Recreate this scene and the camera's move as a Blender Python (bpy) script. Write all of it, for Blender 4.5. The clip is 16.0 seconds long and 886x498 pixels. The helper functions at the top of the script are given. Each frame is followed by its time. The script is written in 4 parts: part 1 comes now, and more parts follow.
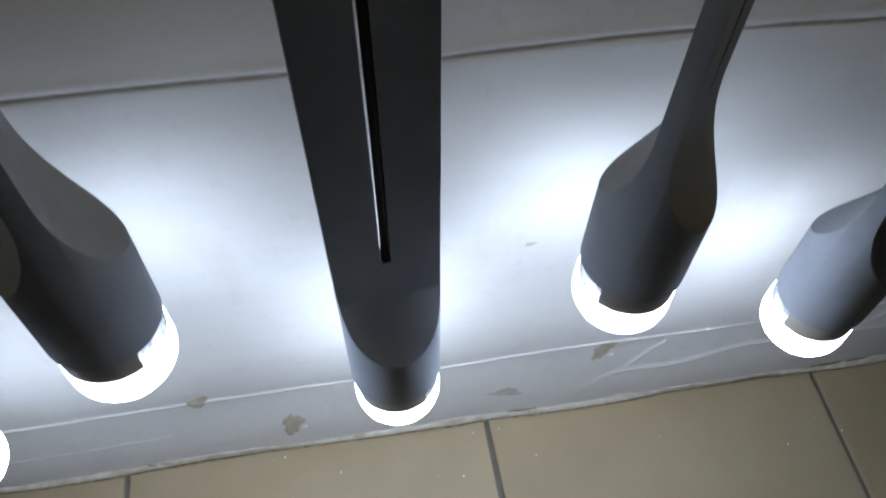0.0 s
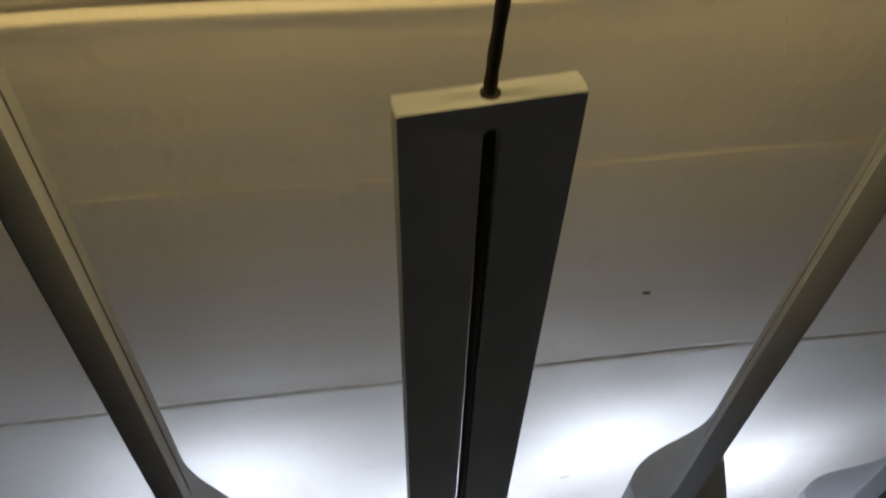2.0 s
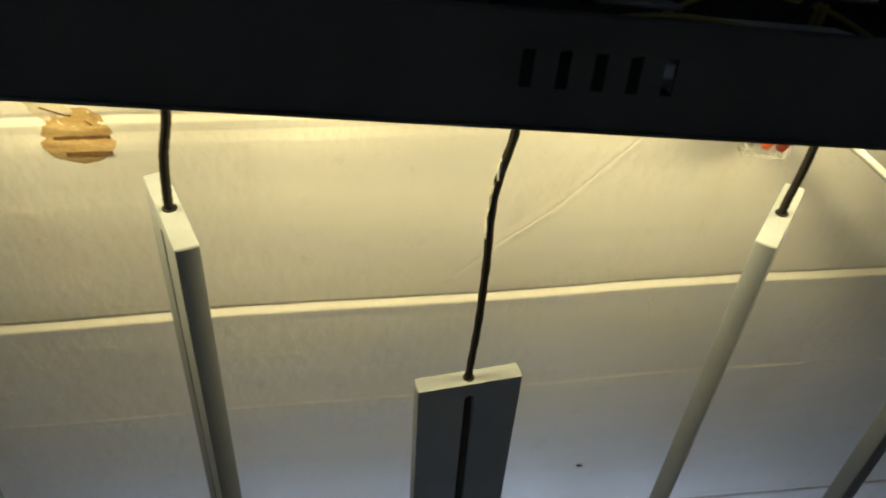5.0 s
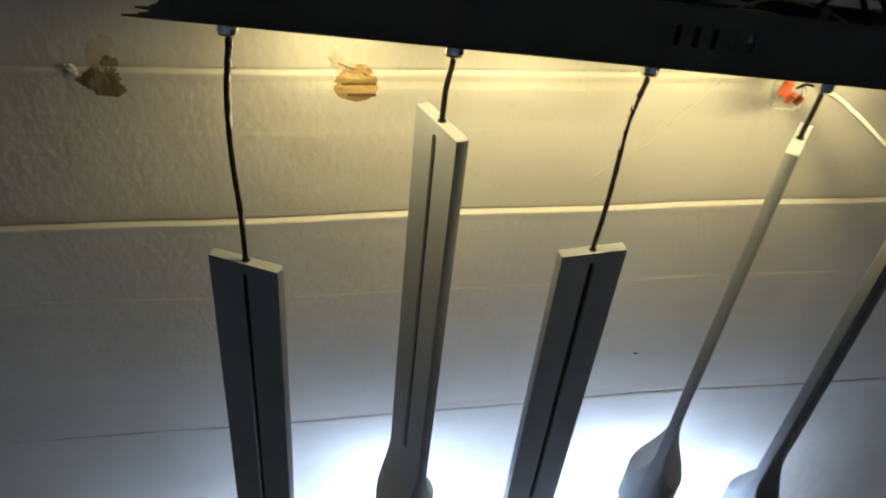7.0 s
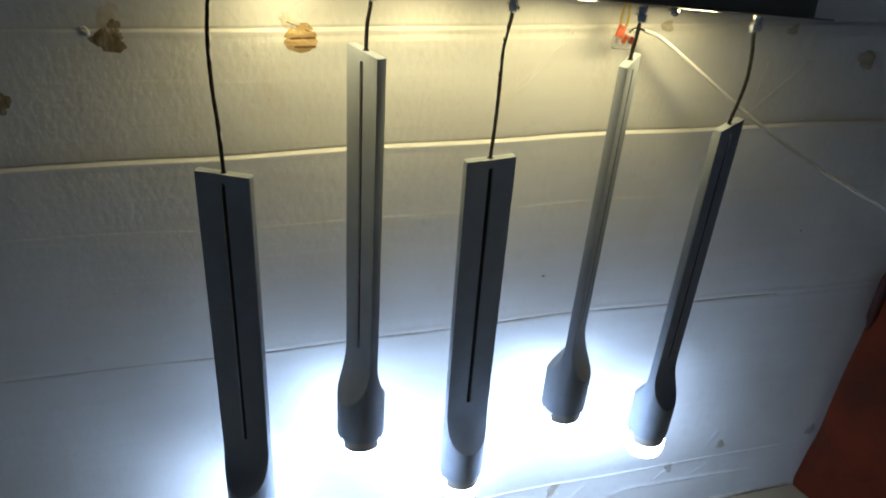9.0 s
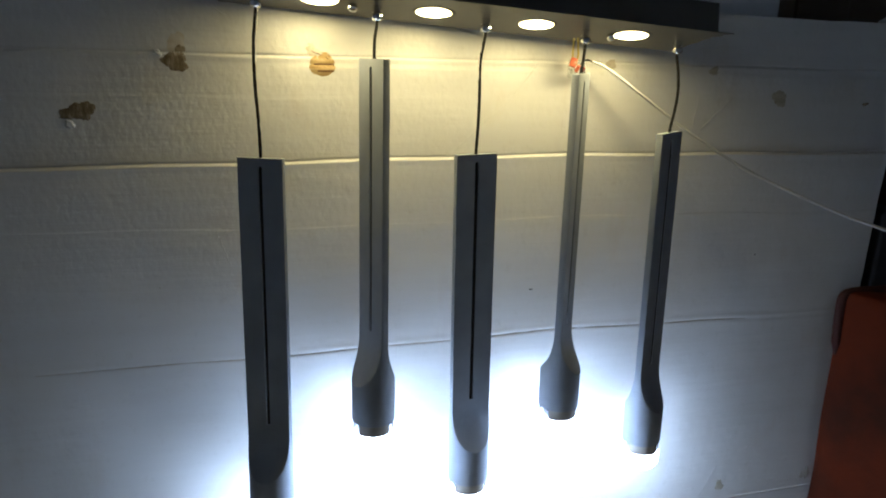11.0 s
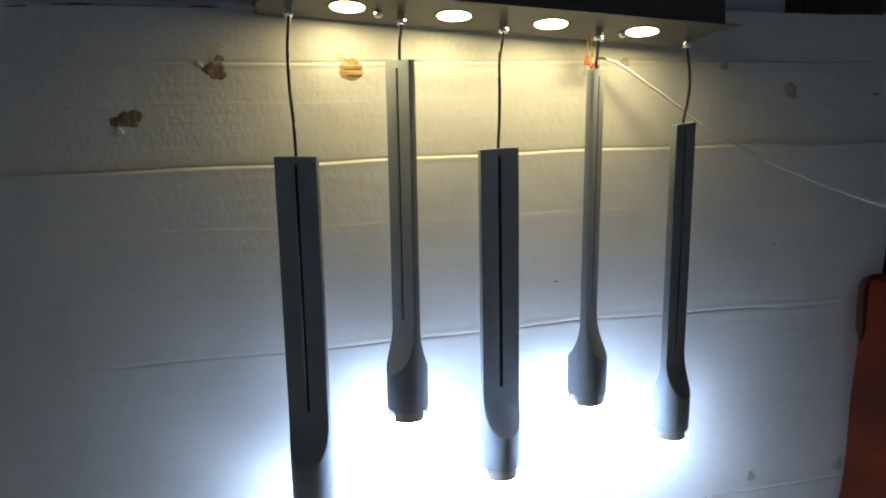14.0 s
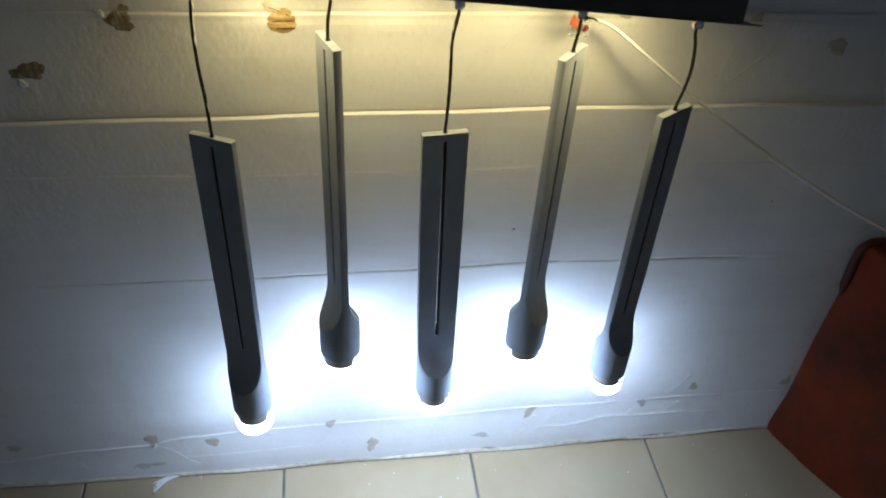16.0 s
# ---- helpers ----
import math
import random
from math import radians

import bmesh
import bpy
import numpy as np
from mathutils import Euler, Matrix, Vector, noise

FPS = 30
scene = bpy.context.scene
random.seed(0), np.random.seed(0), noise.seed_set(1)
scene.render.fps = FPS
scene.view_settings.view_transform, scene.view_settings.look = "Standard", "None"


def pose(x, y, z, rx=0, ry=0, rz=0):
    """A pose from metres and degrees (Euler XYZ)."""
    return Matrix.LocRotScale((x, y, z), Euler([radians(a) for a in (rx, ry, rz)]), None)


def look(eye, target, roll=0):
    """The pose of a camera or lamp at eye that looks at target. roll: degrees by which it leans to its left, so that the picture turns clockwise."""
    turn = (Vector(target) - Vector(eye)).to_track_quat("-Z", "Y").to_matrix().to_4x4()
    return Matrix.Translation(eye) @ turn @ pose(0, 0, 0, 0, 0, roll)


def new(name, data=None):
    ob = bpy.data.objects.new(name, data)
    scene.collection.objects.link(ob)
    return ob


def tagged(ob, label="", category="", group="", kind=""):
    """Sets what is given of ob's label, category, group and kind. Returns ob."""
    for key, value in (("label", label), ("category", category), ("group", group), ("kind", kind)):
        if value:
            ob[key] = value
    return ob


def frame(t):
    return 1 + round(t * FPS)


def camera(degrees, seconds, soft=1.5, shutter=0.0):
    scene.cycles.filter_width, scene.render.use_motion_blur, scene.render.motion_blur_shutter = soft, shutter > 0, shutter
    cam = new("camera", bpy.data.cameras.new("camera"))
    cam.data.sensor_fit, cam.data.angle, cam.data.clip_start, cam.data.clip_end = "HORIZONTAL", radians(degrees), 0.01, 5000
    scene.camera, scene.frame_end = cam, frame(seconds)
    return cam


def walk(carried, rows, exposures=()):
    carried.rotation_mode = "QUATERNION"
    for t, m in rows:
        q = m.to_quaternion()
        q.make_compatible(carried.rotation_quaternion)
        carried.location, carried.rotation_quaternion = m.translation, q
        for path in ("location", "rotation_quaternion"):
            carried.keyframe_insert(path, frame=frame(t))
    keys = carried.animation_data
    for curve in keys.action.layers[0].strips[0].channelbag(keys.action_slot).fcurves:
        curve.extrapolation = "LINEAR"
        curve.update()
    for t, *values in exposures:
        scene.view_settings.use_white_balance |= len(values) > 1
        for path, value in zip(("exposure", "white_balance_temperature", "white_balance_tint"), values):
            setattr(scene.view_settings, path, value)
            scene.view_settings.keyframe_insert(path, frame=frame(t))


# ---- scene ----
cam = camera(59.5, 16.0, soft=2.0, shutter=0.4)
PATH = [
    (0, (-0.1034, -0.2914, 0.7036), (-0.0448, 0.0000, 0.2706), 2.33),
    (0.5, (-0.0967, -0.2764, 0.7508), (-0.0474, 0.0000, 0.3567), 1.07),
    (1, (-0.1127, -0.2672, 0.7808), (-0.0696, 0.0000, 0.4231), 1.13),
    (1.5, (-0.1308, -0.2458, 0.8105), (-0.0919, 0.0000, 0.4901), 1.20),
    (2, (-0.1374, -0.2430, 0.8539), (-0.0921, 0.0000, 0.5619), 3.14),
    (2.5, (-0.1428, -0.2520, 0.8835), (-0.0870, 0.0000, 0.6235), 2.39),
    (3, (-0.1435, -0.2581, 0.9216), (-0.0934, 0.0000, 0.6758), 3.21),
    (3.5, (-0.1488, -0.2492, 0.9414), (-0.1020, 0.0000, 0.7113), 4.07),
    (6, (-0.229, -0.433, 1.068), (0.111, 1.064, -0.214), 5.2),
    (6.5, (-0.285, -0.484, 1.077), (0.011, 1.008, -0.221), 5.9),
    (7, (-0.324, -0.506, 1.088), (0.059, 0.994, -0.178), 7.0),
    (7.5, (-0.342, -0.553, 1.092), (0.184, 0.951, -0.116), 6.1),
    (8, (-0.326, -0.638, 1.106), (0.158, 0.928, -0.041), 5.2),
    (8.5, (-0.339, -0.704, 1.089), (0.152, 0.872, -0.041), 4.3),
    (9, (-0.36, -0.742, 1.057), (0.176, 0.862, -0.011), 4.9),
    (11.5, (-0.435, -1.02, 0.838), (0.15, 0.835, 0.374), 1.5),
    (12, (-0.451, -1.041, 0.829), (0.116, 0.826, 0.388), 1.4),
    (12.5, (-0.465, -1.057, 0.829), (0.107, 0.811, 0.4), 1.2),
    (13, (-0.457, -1.048, 0.821), (0.104, 0.825, 0.402), 0.6),
    (13.5, (-0.454, -1.046, 0.819), (0.094, 0.829, 0.39), 0.3),
    (14, (-0.439, -1.037, 0.824), (0.083, 0.838, 0.365), -0.4),
    (14.5, (-0.389, -0.975, 0.883), (0.091, 0.873, 0.288), -0.3),
    (15, (-0.35, -0.92, 1.01), (0.102, 0.83, 0.154), 1.3),
    (15.5, (-0.284, -0.87, 1.129), (0.042, 0.727, -0.03), 1.7),
    (16, (-0.227, -0.831, 1.194), (0.049, 0.668, -0.101), 4.2),
]
EXPOSURES = [(0.0, -1.02, 6650, 11), (0.5, -1.27, 6800, 10), (1.0, -1.08, 6850, 10), (1.5, -1.12, 6950, 11), (2.0, -0.82, 7200, 13), (3.0, -0.55, 7420, 14), (3.5, -0.38, 6580, 8), (6.0, 0.06, 5720, 8), (7.0, 0.10, 6000, 9), (7.5, 0.12, 6150, 10), (8.0, 0.14, 5600, 7), (9.0, 0.22, 5470, 8), (12.5, 0.43, 5680, 9), (13.5, 0.46, 5680, 9), (14.5, 0.47, 5630, 9), (15.0, 0.37, 5640, 9), (16.0, 0.20, 5660, 9)]
walk(cam, [(t, look(eye, target, roll)) for t, eye, target, roll in PATH], EXPOSURES)

# ---- world and lights ----
world = bpy.data.worlds.new("room_air")
scene.world = world
world.use_nodes = True
world.node_tree.nodes["Background"].inputs[0].default_value = (0.5, 0.6, 0.75, 1)
world.node_tree.nodes["Background"].inputs[1].default_value = 0.025
COOL = (0.655, 0.78, 0.985)
WARM = (1.0, 0.756, 0.310)
COOL_POWER = 42.0
WARM_POWER = 74.0


# ---- materials ----
def material(name):
    m = bpy.data.materials.new(name)
    m.use_nodes = True
    return m, m.node_tree, m.node_tree.nodes["Principled BSDF"]


def link(tree, a, b):
    tree.links.new(a, b)


def noise_node(tree, scale, detail=4.0, rough=0.55, stretch=None):
    co = tree.nodes.new("ShaderNodeTexCoord")
    out = co.outputs["Object"]
    if stretch:
        mp = tree.nodes.new("ShaderNodeMapping")
        mp.inputs["Scale"].default_value = stretch
        link(tree, out, mp.inputs[0])
        out = mp.outputs[0]
    n = tree.nodes.new("ShaderNodeTexNoise")
    n.inputs["Scale"].default_value = scale
    n.inputs["Detail"].default_value = detail
    n.inputs["Roughness"].default_value = rough
    link(tree, out, n.inputs["Vector"])
    return n.outputs["Fac"]


def ramp(tree, fac, stops):
    r = tree.nodes.new("ShaderNodeValToRGB")
    while len(r.color_ramp.elements) < len(stops):
        r.color_ramp.elements.new(0.5)
    for e, (p, c) in zip(r.color_ramp.elements, stops):
        e.position, e.color = p, (*c, 1)
    link(tree, fac, r.inputs[0])
    return r.outputs[0]


def mix(tree, fac, a, b, kind="MIX"):
    n = tree.nodes.new("ShaderNodeMix")
    n.data_type, n.blend_type = "RGBA", kind
    for sock, v in ((n.inputs[0], fac), (n.inputs[6], a), (n.inputs[7], b)):
        if isinstance(v, (int, float)):
            sock.default_value = v
        elif isinstance(v, tuple):
            sock.default_value = (*v, 1)
        else:
            link(tree, v, sock)
    return n.outputs[2]


def bump(tree, bsdf, parts_list):
    """parts_list: (height socket, strength, distance)."""
    last = None
    for h, s, d in parts_list:
        b = tree.nodes.new("ShaderNodeBump")
        b.inputs["Strength"].default_value = s
        b.inputs["Distance"].default_value = d
        link(tree, h, b.inputs["Height"])
        if last:
            link(tree, last, b.inputs["Normal"])
        last = b.outputs[0]
    link(tree, last, bsdf.inputs["Normal"])


def surface(name, stops, scale, rough, metal=0.0, relief=0.3, fine=400.0, depth=0.0006, spread=0.12):
    m, t, b = material(name)
    n = noise_node(t, scale, 6)
    link(t, ramp(t, n, stops), b.inputs["Base Color"])
    n2 = noise_node(t, fine, 3)
    r = t.nodes.new("ShaderNodeMapRange")
    r.inputs[3].default_value, r.inputs[4].default_value = rough - spread, rough + spread
    link(t, n, r.inputs[0])
    link(t, r.outputs[0], b.inputs["Roughness"])
    b.inputs["Metallic"].default_value = metal
    if relief:
        bump(t, b, [(n2, relief, depth)])
    return m


def board_material():
    """White-painted corrugated cardboard: faint flutes, yellowing, grime at the foot."""
    m, t, b = material("painted_cardboard")
    big = noise_node(t, 3.0, 5)
    streak = noise_node(t, 7.0, 4, 0.6, (0.5, 1, 4))
    spots = noise_node(t, 60.0, 5, 0.7)
    c = ramp(t, big, [(0.3, (0.70, 0.695, 0.68)), (0.7, (0.80, 0.80, 0.79))])
    c = mix(t, 0.2, c, ramp(t, streak, [(0.35, (0.66, 0.64, 0.60)), (0.6, (0.82, 0.82, 0.81))]), "MULTIPLY")
    c = mix(t, 0.25, c, ramp(t, spots, [(0.25, (0.6, 0.57, 0.5)), (0.42, (1, 1, 1))]), "MULTIPLY")
    stain = noise_node(t, 9.0, 5, 0.6, (1.3, 1, 0.6))
    c = mix(t, 0.3, c, ramp(t, stain, [(0.30, (0.80, 0.70, 0.60)), (0.43, (1, 1, 1))]), "MULTIPLY")
    link(t, c, b.inputs["Base Color"])
    b.inputs["Roughness"].default_value = 0.52
    b.inputs["Specular IOR Level"].default_value = 0.35
    crumple = noise_node(t, 36.0, 3, 0.5, (1.1, 1, 0.8))
    flute = noise_node(t, 26.0, 3, 0.5, (0.35, 1, 3.2))
    grain = noise_node(t, 420.0, 2)
    peel = noise_node(t, 120.0, 2, 0.45, (1.15, 1, 0.8))
    # the upper panels are more puckered than the lower ones
    co = t.nodes.new("ShaderNodeTexCoord")
    sp = t.nodes.new("ShaderNodeSeparateXYZ")
    link(t, co.outputs["Object"], sp.inputs[0])
    up = t.nodes.new("ShaderNodeMapRange")
    up.inputs[1].default_value, up.inputs[2].default_value = 0.50, 0.74
    up.inputs[3].default_value, up.inputs[4].default_value = 0.35, 1.0
    link(t, sp.outputs["Z"], up.inputs[0])

    def scaled(s):
        n = t.nodes.new("ShaderNodeMath")
        n.operation = "MULTIPLY"
        link(t, s, n.inputs[0])
        link(t, up.outputs[0], n.inputs[1])
        return n.outputs[0]
    crumple, peel = scaled(crumple), scaled(peel)
    bump(t, b, [(crumple, 0.17, 0.0038), (flute, 0.28, 0.003), (peel, 0.42, 0.0015), (grain, 0.06, 0.0005)])
    return m


def concrete_paint():
    m, t, b = material("grey_sand_paint")
    n = noise_node(t, 30.0, 6)
    f = noise_node(t, 900.0, 3, 0.7)
    c = mix(t, 0.14, ramp(t, n, [(0.3, (0.315, 0.345, 0.39)), (0.7, (0.370, 0.402, 0.45))]),
            ramp(t, f, [(0.35, (0.55, 0.55, 0.55)), (0.6, (1, 1, 1))]), "MULTIPLY")
    link(t, c, b.inputs["Base Color"])
    b.inputs["Roughness"].default_value = 0.78
    b.inputs["Specular IOR Level"].default_value = 0.3
    bump(t, b, [(f, 0.08, 0.0004)])
    return m


def glow(name, colour, strength):
    m, t, b = material(name)
    b.inputs["Base Color"].default_value = (0.8, 0.8, 0.8, 1)
    b.inputs["Roughness"].default_value = 0.35
    b.inputs["Emission Color"].default_value = (*colour, 1)
    b.inputs["Emission Strength"].default_value = strength
    return m


def clear(name):
    m, t, b = material(name)
    b.inputs["Base Color"].default_value = (0.92, 0.94, 0.95, 1)
    b.inputs["Roughness"].default_value = 0.08
    b.inputs["Transmission Weight"].default_value = 1.0
    b.inputs["IOR"].default_value = 1.45
    return m


def tile_material():
    m, t, b = material("beige_floor_tile")
    info = t.nodes.new("ShaderNodeObjectInfo")
    n = noise_node(t, 9.0, 6)
    s = noise_node(t, 160.0, 4, 0.7)
    c = ramp(t, n, [(0.3, (0.31, 0.245, 0.148)), (0.7, (0.365, 0.295, 0.192))])
    c = mix(t, 0.5, c, ramp(t, s, [(0.22, (0.45, 0.36, 0.26)), (0.36, (1, 1, 1))]), "MULTIPLY")
    c = mix(t, 0.12, c, ramp(t, info.outputs["Random"], [(0.0, (0.7, 0.66, 0.6)), (1.0, (1, 1, 1))]), "MULTIPLY")
    link(t, c, b.inputs["Base Color"])
    r = t.nodes.new("ShaderNodeMapRange")
    r.inputs[3].default_value, r.inputs[4].default_value = 0.50, 0.72
    link(t, n, r.inputs[0])
    link(t, r.outputs[0], b.inputs["Roughness"])
    b.inputs["Specular IOR Level"].default_value = 0.3
    bump(t, b, [(n, 0.08, 0.003), (s, 0.06, 0.0008)])
    return m


M_BOARD = board_material()
M_TUBE = concrete_paint()
M_COLLAR = surface("taupe_collar_paint", [(0.3, (0.40, 0.37, 0.31)), (0.7, (0.47, 0.44, 0.375))], 60, 0.55)
M_COOL = glow("cool_diffuser", COOL, COOL_POWER)
M_WARM = glow("warm_downlight", WARM, WARM_POWER)


def frosted_falloff(m, power, radius):
    """A frosted lens over a single chip: strong in the middle, dimmer at its rim."""
    t, b = m.node_tree, m.node_tree.nodes["Principled BSDF"]
    co = t.nodes.new("ShaderNodeTexCoord")
    mp = t.nodes.new("ShaderNodeMapping")
    mp.inputs["Scale"].default_value = (1 / radius, 1 / radius, 0)
    g = t.nodes.new("ShaderNodeTexGradient")
    g.gradient_type = "SPHERICAL"
    p = t.nodes.new("ShaderNodeMath")
    p.operation = "POWER"
    p.inputs[1].default_value = 1.2
    r = t.nodes.new("ShaderNodeMath")
    r.operation = "MULTIPLY"
    r.inputs[1].default_value = 2.54 * power
    link(t, co.outputs["Object"], mp.inputs[0])
    link(t, mp.outputs[0], g.inputs[0])
    link(t, g.outputs["Fac"], p.inputs[0])
    link(t, p.outputs[0], r.inputs[0])
    link(t, r.outputs[0], b.inputs["Emission Strength"])


frosted_falloff(M_WARM, WARM_POWER, 0.0225)


def end_lit(m, power, z_top, z_end, low, high):
    """A moulded diffuser over a chip that points down: its end glows more than its shoulder."""
    t, b = m.node_tree, m.node_tree.nodes["Principled BSDF"]
    co = t.nodes.new("ShaderNodeTexCoord")
    sp = t.nodes.new("ShaderNodeSeparateXYZ")
    r = t.nodes.new("ShaderNodeMapRange")
    r.inputs[1].default_value, r.inputs[2].default_value = z_top, z_end
    r.inputs[3].default_value, r.inputs[4].default_value = low * power, high * power
    link(t, co.outputs["Object"], sp.inputs[0])
    link(t, sp.outputs["Z"], r.inputs[0])
    link(t, r.outputs[0], b.inputs["Emission Strength"])


end_lit(M_COOL, COOL_POWER, -0.468, -0.494, 0.58, 1.60)
M_COOL_WEAK = glow("cool_diffuser_weaker", COOL, COOL_POWER)
end_lit(M_COOL_WEAK, 0.80 * COOL_POWER, -0.468, -0.494, 0.58, 1.60)
M_WINDOW = clear("streaked_acrylic")
wb, wt = M_WINDOW.node_tree.nodes["Principled BSDF"], M_WINDOW.node_tree
# Vertical streaks in the colour imitate reflections in the acrylic.
link(wt, ramp(wt, noise_node(wt, 420.0, 2, 0.6, (1, 1, 0.08)), [(0.35, (0.20, 0.21, 0.23)), (0.6, (0.66, 0.68, 0.71))]), wb.inputs["Base Color"])
wb.inputs["Transmission Weight"].default_value = 0.72
wb.inputs["Roughness"].default_value = 0.22
M_HOUSING = clear("clear_connector_plastic")
M_HOUSING.node_tree.nodes["Principled BSDF"].inputs["Transmission Weight"].default_value = 0.9
M_HOUSING.node_tree.nodes["Principled BSDF"].inputs["Roughness"].default_value = 0.15
M_HOUSING.node_tree.nodes["Principled BSDF"].inputs["IOR"].default_value = 1.15
M_TILE = tile_material()
M_GROUT = surface("dark_grout", [(0.3, (0.10, 0.092, 0.08)), (0.7, (0.17, 0.155, 0.135))], 60, 0.85)
M_PALE = surface("pale_torn_paper", [(0.25, (0.34, 0.30, 0.22)), (0.5, (0.46, 0.42, 0.33)), (0.8, (0.56, 0.53, 0.45))], 120, 0.85, fine=500)


def streaked(name, stops, scale, stretch):
    """Colour streaks pulled one way: torn paper fibres, painted reflections on the neck."""
    m, t, p = material(name)
    a = noise_node(t, scale, 4, 0.65, stretch)
    c = noise_node(t, 900.0, 2)
    link(t, mix(t, 0.25, ramp(t, a, stops), ramp(t, c, [(0.35, (0.55, 0.5, 0.42)), (0.6, (1, 1, 1))]), "MULTIPLY"), p.inputs["Base Color"])
    p.inputs["Roughness"].default_value = 0.85
    bump(t, p, [(a, 0.6, 0.0012)])
    return m


M_TORN = streaked("stained_torn_paper", [(0.30, (0.13, 0.093, 0.047)), (0.5, (0.25, 0.193, 0.115)), (0.68, (0.46, 0.40, 0.30))], 170, (1, 1, 0.35))
M_KRAFT = streaked("brown_kraft", [(0.30, (0.28, 0.18, 0.07)), (0.5, (0.44, 0.31, 0.13)), (0.70, (0.58, 0.45, 0.24))], 150, (0.35, 1, 1))
M_SMEAR = surface("faint_glue_stain", [(0.3, (0.54, 0.47, 0.36)), (0.5, (0.63, 0.58, 0.49)), (0.7, (0.72, 0.70, 0.65))], 90, 0.7)
M_TAN = surface("tan_fold_colour", [(0.3, (0.46, 0.40, 0.32)), (0.55, (0.57, 0.52, 0.45)), (0.75, (0.68, 0.66, 0.61))], 70, 0.75)
M_CREAM = surface("cream_paper_edge", [(0.3, (0.48, 0.43, 0.33)), (0.55, (0.62, 0.59, 0.50)), (0.75, (0.72, 0.71, 0.66))], 90, 0.8)
M_FLUTE = surface("dark_flute", [(0.3, (0.10, 0.05, 0.02)), (0.7, (0.18, 0.10, 0.04))], 200, 0.9)
M_PAPER = surface("torn_white_paper", [(0.3, (0.7, 0.7, 0.68)), (0.7, (0.82, 0.82, 0.8))], 120, 0.7)
M_GRIME = surface("grey_grime", [(0.3, (0.42, 0.41, 0.37)), (0.7, (0.58, 0.57, 0.53))], 200, 0.8)
M_BLACK = surface("black_cord", [(0.3, (0.010, 0.009, 0.008)), (0.7, (0.020, 0.018, 0.016))], 80, 0.68)
M_BLACK.node_tree.nodes["Principled BSDF"].inputs["Specular IOR Level"].default_value = 0.25
M_BAR = surface("matt_black_steel", [(0.3, (0.104, 0.098, 0.082)), (0.7, (0.130, 0.122, 0.102))], 30, 0.5, 0.0, 0.2, 700)
M_CHROME = surface("chrome", [(0.3, (0.80, 0.80, 0.80)), (0.7, (0.90, 0.90, 0.90))], 40, 0.07, 1.0, 0, spread=0.05)
# The neck's grey streaks are reflections put into the colour.
M_NECK = streaked("streaked_alloy", [(0.3, (0.30, 0.31, 0.33)), (0.5, (0.52, 0.53, 0.55)), (0.7, (0.74, 0.75, 0.77))], 260, (1, 1, 0.06))
M_NECK.node_tree.nodes["Principled BSDF"].inputs["Metallic"].default_value = 1.0
M_NECK.node_tree.nodes["Principled BSDF"].inputs["Roughness"].default_value = 0.42
M_STEEL = surface("bare_zinc", [(0.3, (0.35, 0.34, 0.30)), (0.7, (0.55, 0.53, 0.48))], 60, 0.4, 1.0)
M_WHITE = surface("white_plastic", [(0.3, (0.72, 0.72, 0.70)), (0.7, (0.80, 0.80, 0.78))], 60, 0.4)
M_CABLE = surface("greyed_white_pvc", [(0.3, (0.49, 0.49, 0.49)), (0.7, (0.56, 0.56, 0.56))], 60, 0.5)
M_ORANGE = surface("orange_plastic", [(0.3, (0.55, 0.115, 0.045)), (0.7, (0.64, 0.15, 0.06))], 60, 0.4)
M_LEVER = surface("dark_red_plastic", [(0.3, (0.16, 0.025, 0.012)), (0.7, (0.24, 0.04, 0.02))], 60, 0.4)
M_YELLOW = surface("yellow_wire", [(0.3, (0.58, 0.45, 0.10)), (0.7, (0.68, 0.54, 0.15))], 60, 0.4)
M_BLUE = surface("blue_wire", [(0.3, (0.03, 0.04, 0.12)), (0.7, (0.05, 0.06, 0.18))], 60, 0.4)
M_CLOTH = surface("orange_red_tarpaulin", [(0.28, (0.038, 0.014, 0.007)), (0.46, (0.092, 0.018, 0.006)), (0.7, (0.150, 0.024, 0.006))], 7, 0.75, 0, 0.4, 60, 0.004)
M_CLOTH.node_tree.nodes["Principled BSDF"].inputs["Specular IOR Level"].default_value = 0.15
M_DARKCLOTH = surface("dark_maroon_strap", [(0.3, (0.03, 0.006, 0.005)), (0.7, (0.06, 0.012, 0.01))], 30, 0.8)
M_MAROON_FILL = surface("near_black_maroon", [(0.3, (0.04, 0.006, 0.006)), (0.7, (0.07, 0.010, 0.010))], 14, 0.8, 0, 0.4, 90, 0.004)
M_WALL = surface("pale_grey_wall_paint", [(0.3, (0.74, 0.745, 0.75)), (0.7, (0.79, 0.795, 0.80))], 4, 0.75, 0, 0.25, 120, 0.002)
# Blue tint chosen so the unseen walls throw cool bounce light.
M_BOUNCE_WALL = surface("cool_bounce_blue", [(0.3, (0.62, 0.69, 0.80)), (0.7, (0.68, 0.75, 0.85))], 4, 0.75, 0, 0.25, 120, 0.002)
M_WOOD = surface("dark_brown_wood", [(0.3, (0.085, 0.052, 0.024)), (0.7, (0.13, 0.08, 0.036))], 9, 0.5)
M_DARK_FILL = surface("near_black_fill", [(0.3, (0.02, 0.021, 0.024)), (0.7, (0.04, 0.042, 0.048))], 12, 0.6)
M_CEIL = surface("ceiling_paint", [(0.3, (0.78, 0.81, 0.85)), (0.7, (0.82, 0.85, 0.88))], 4, 0.8, 0, 0.2, 120, 0.002)


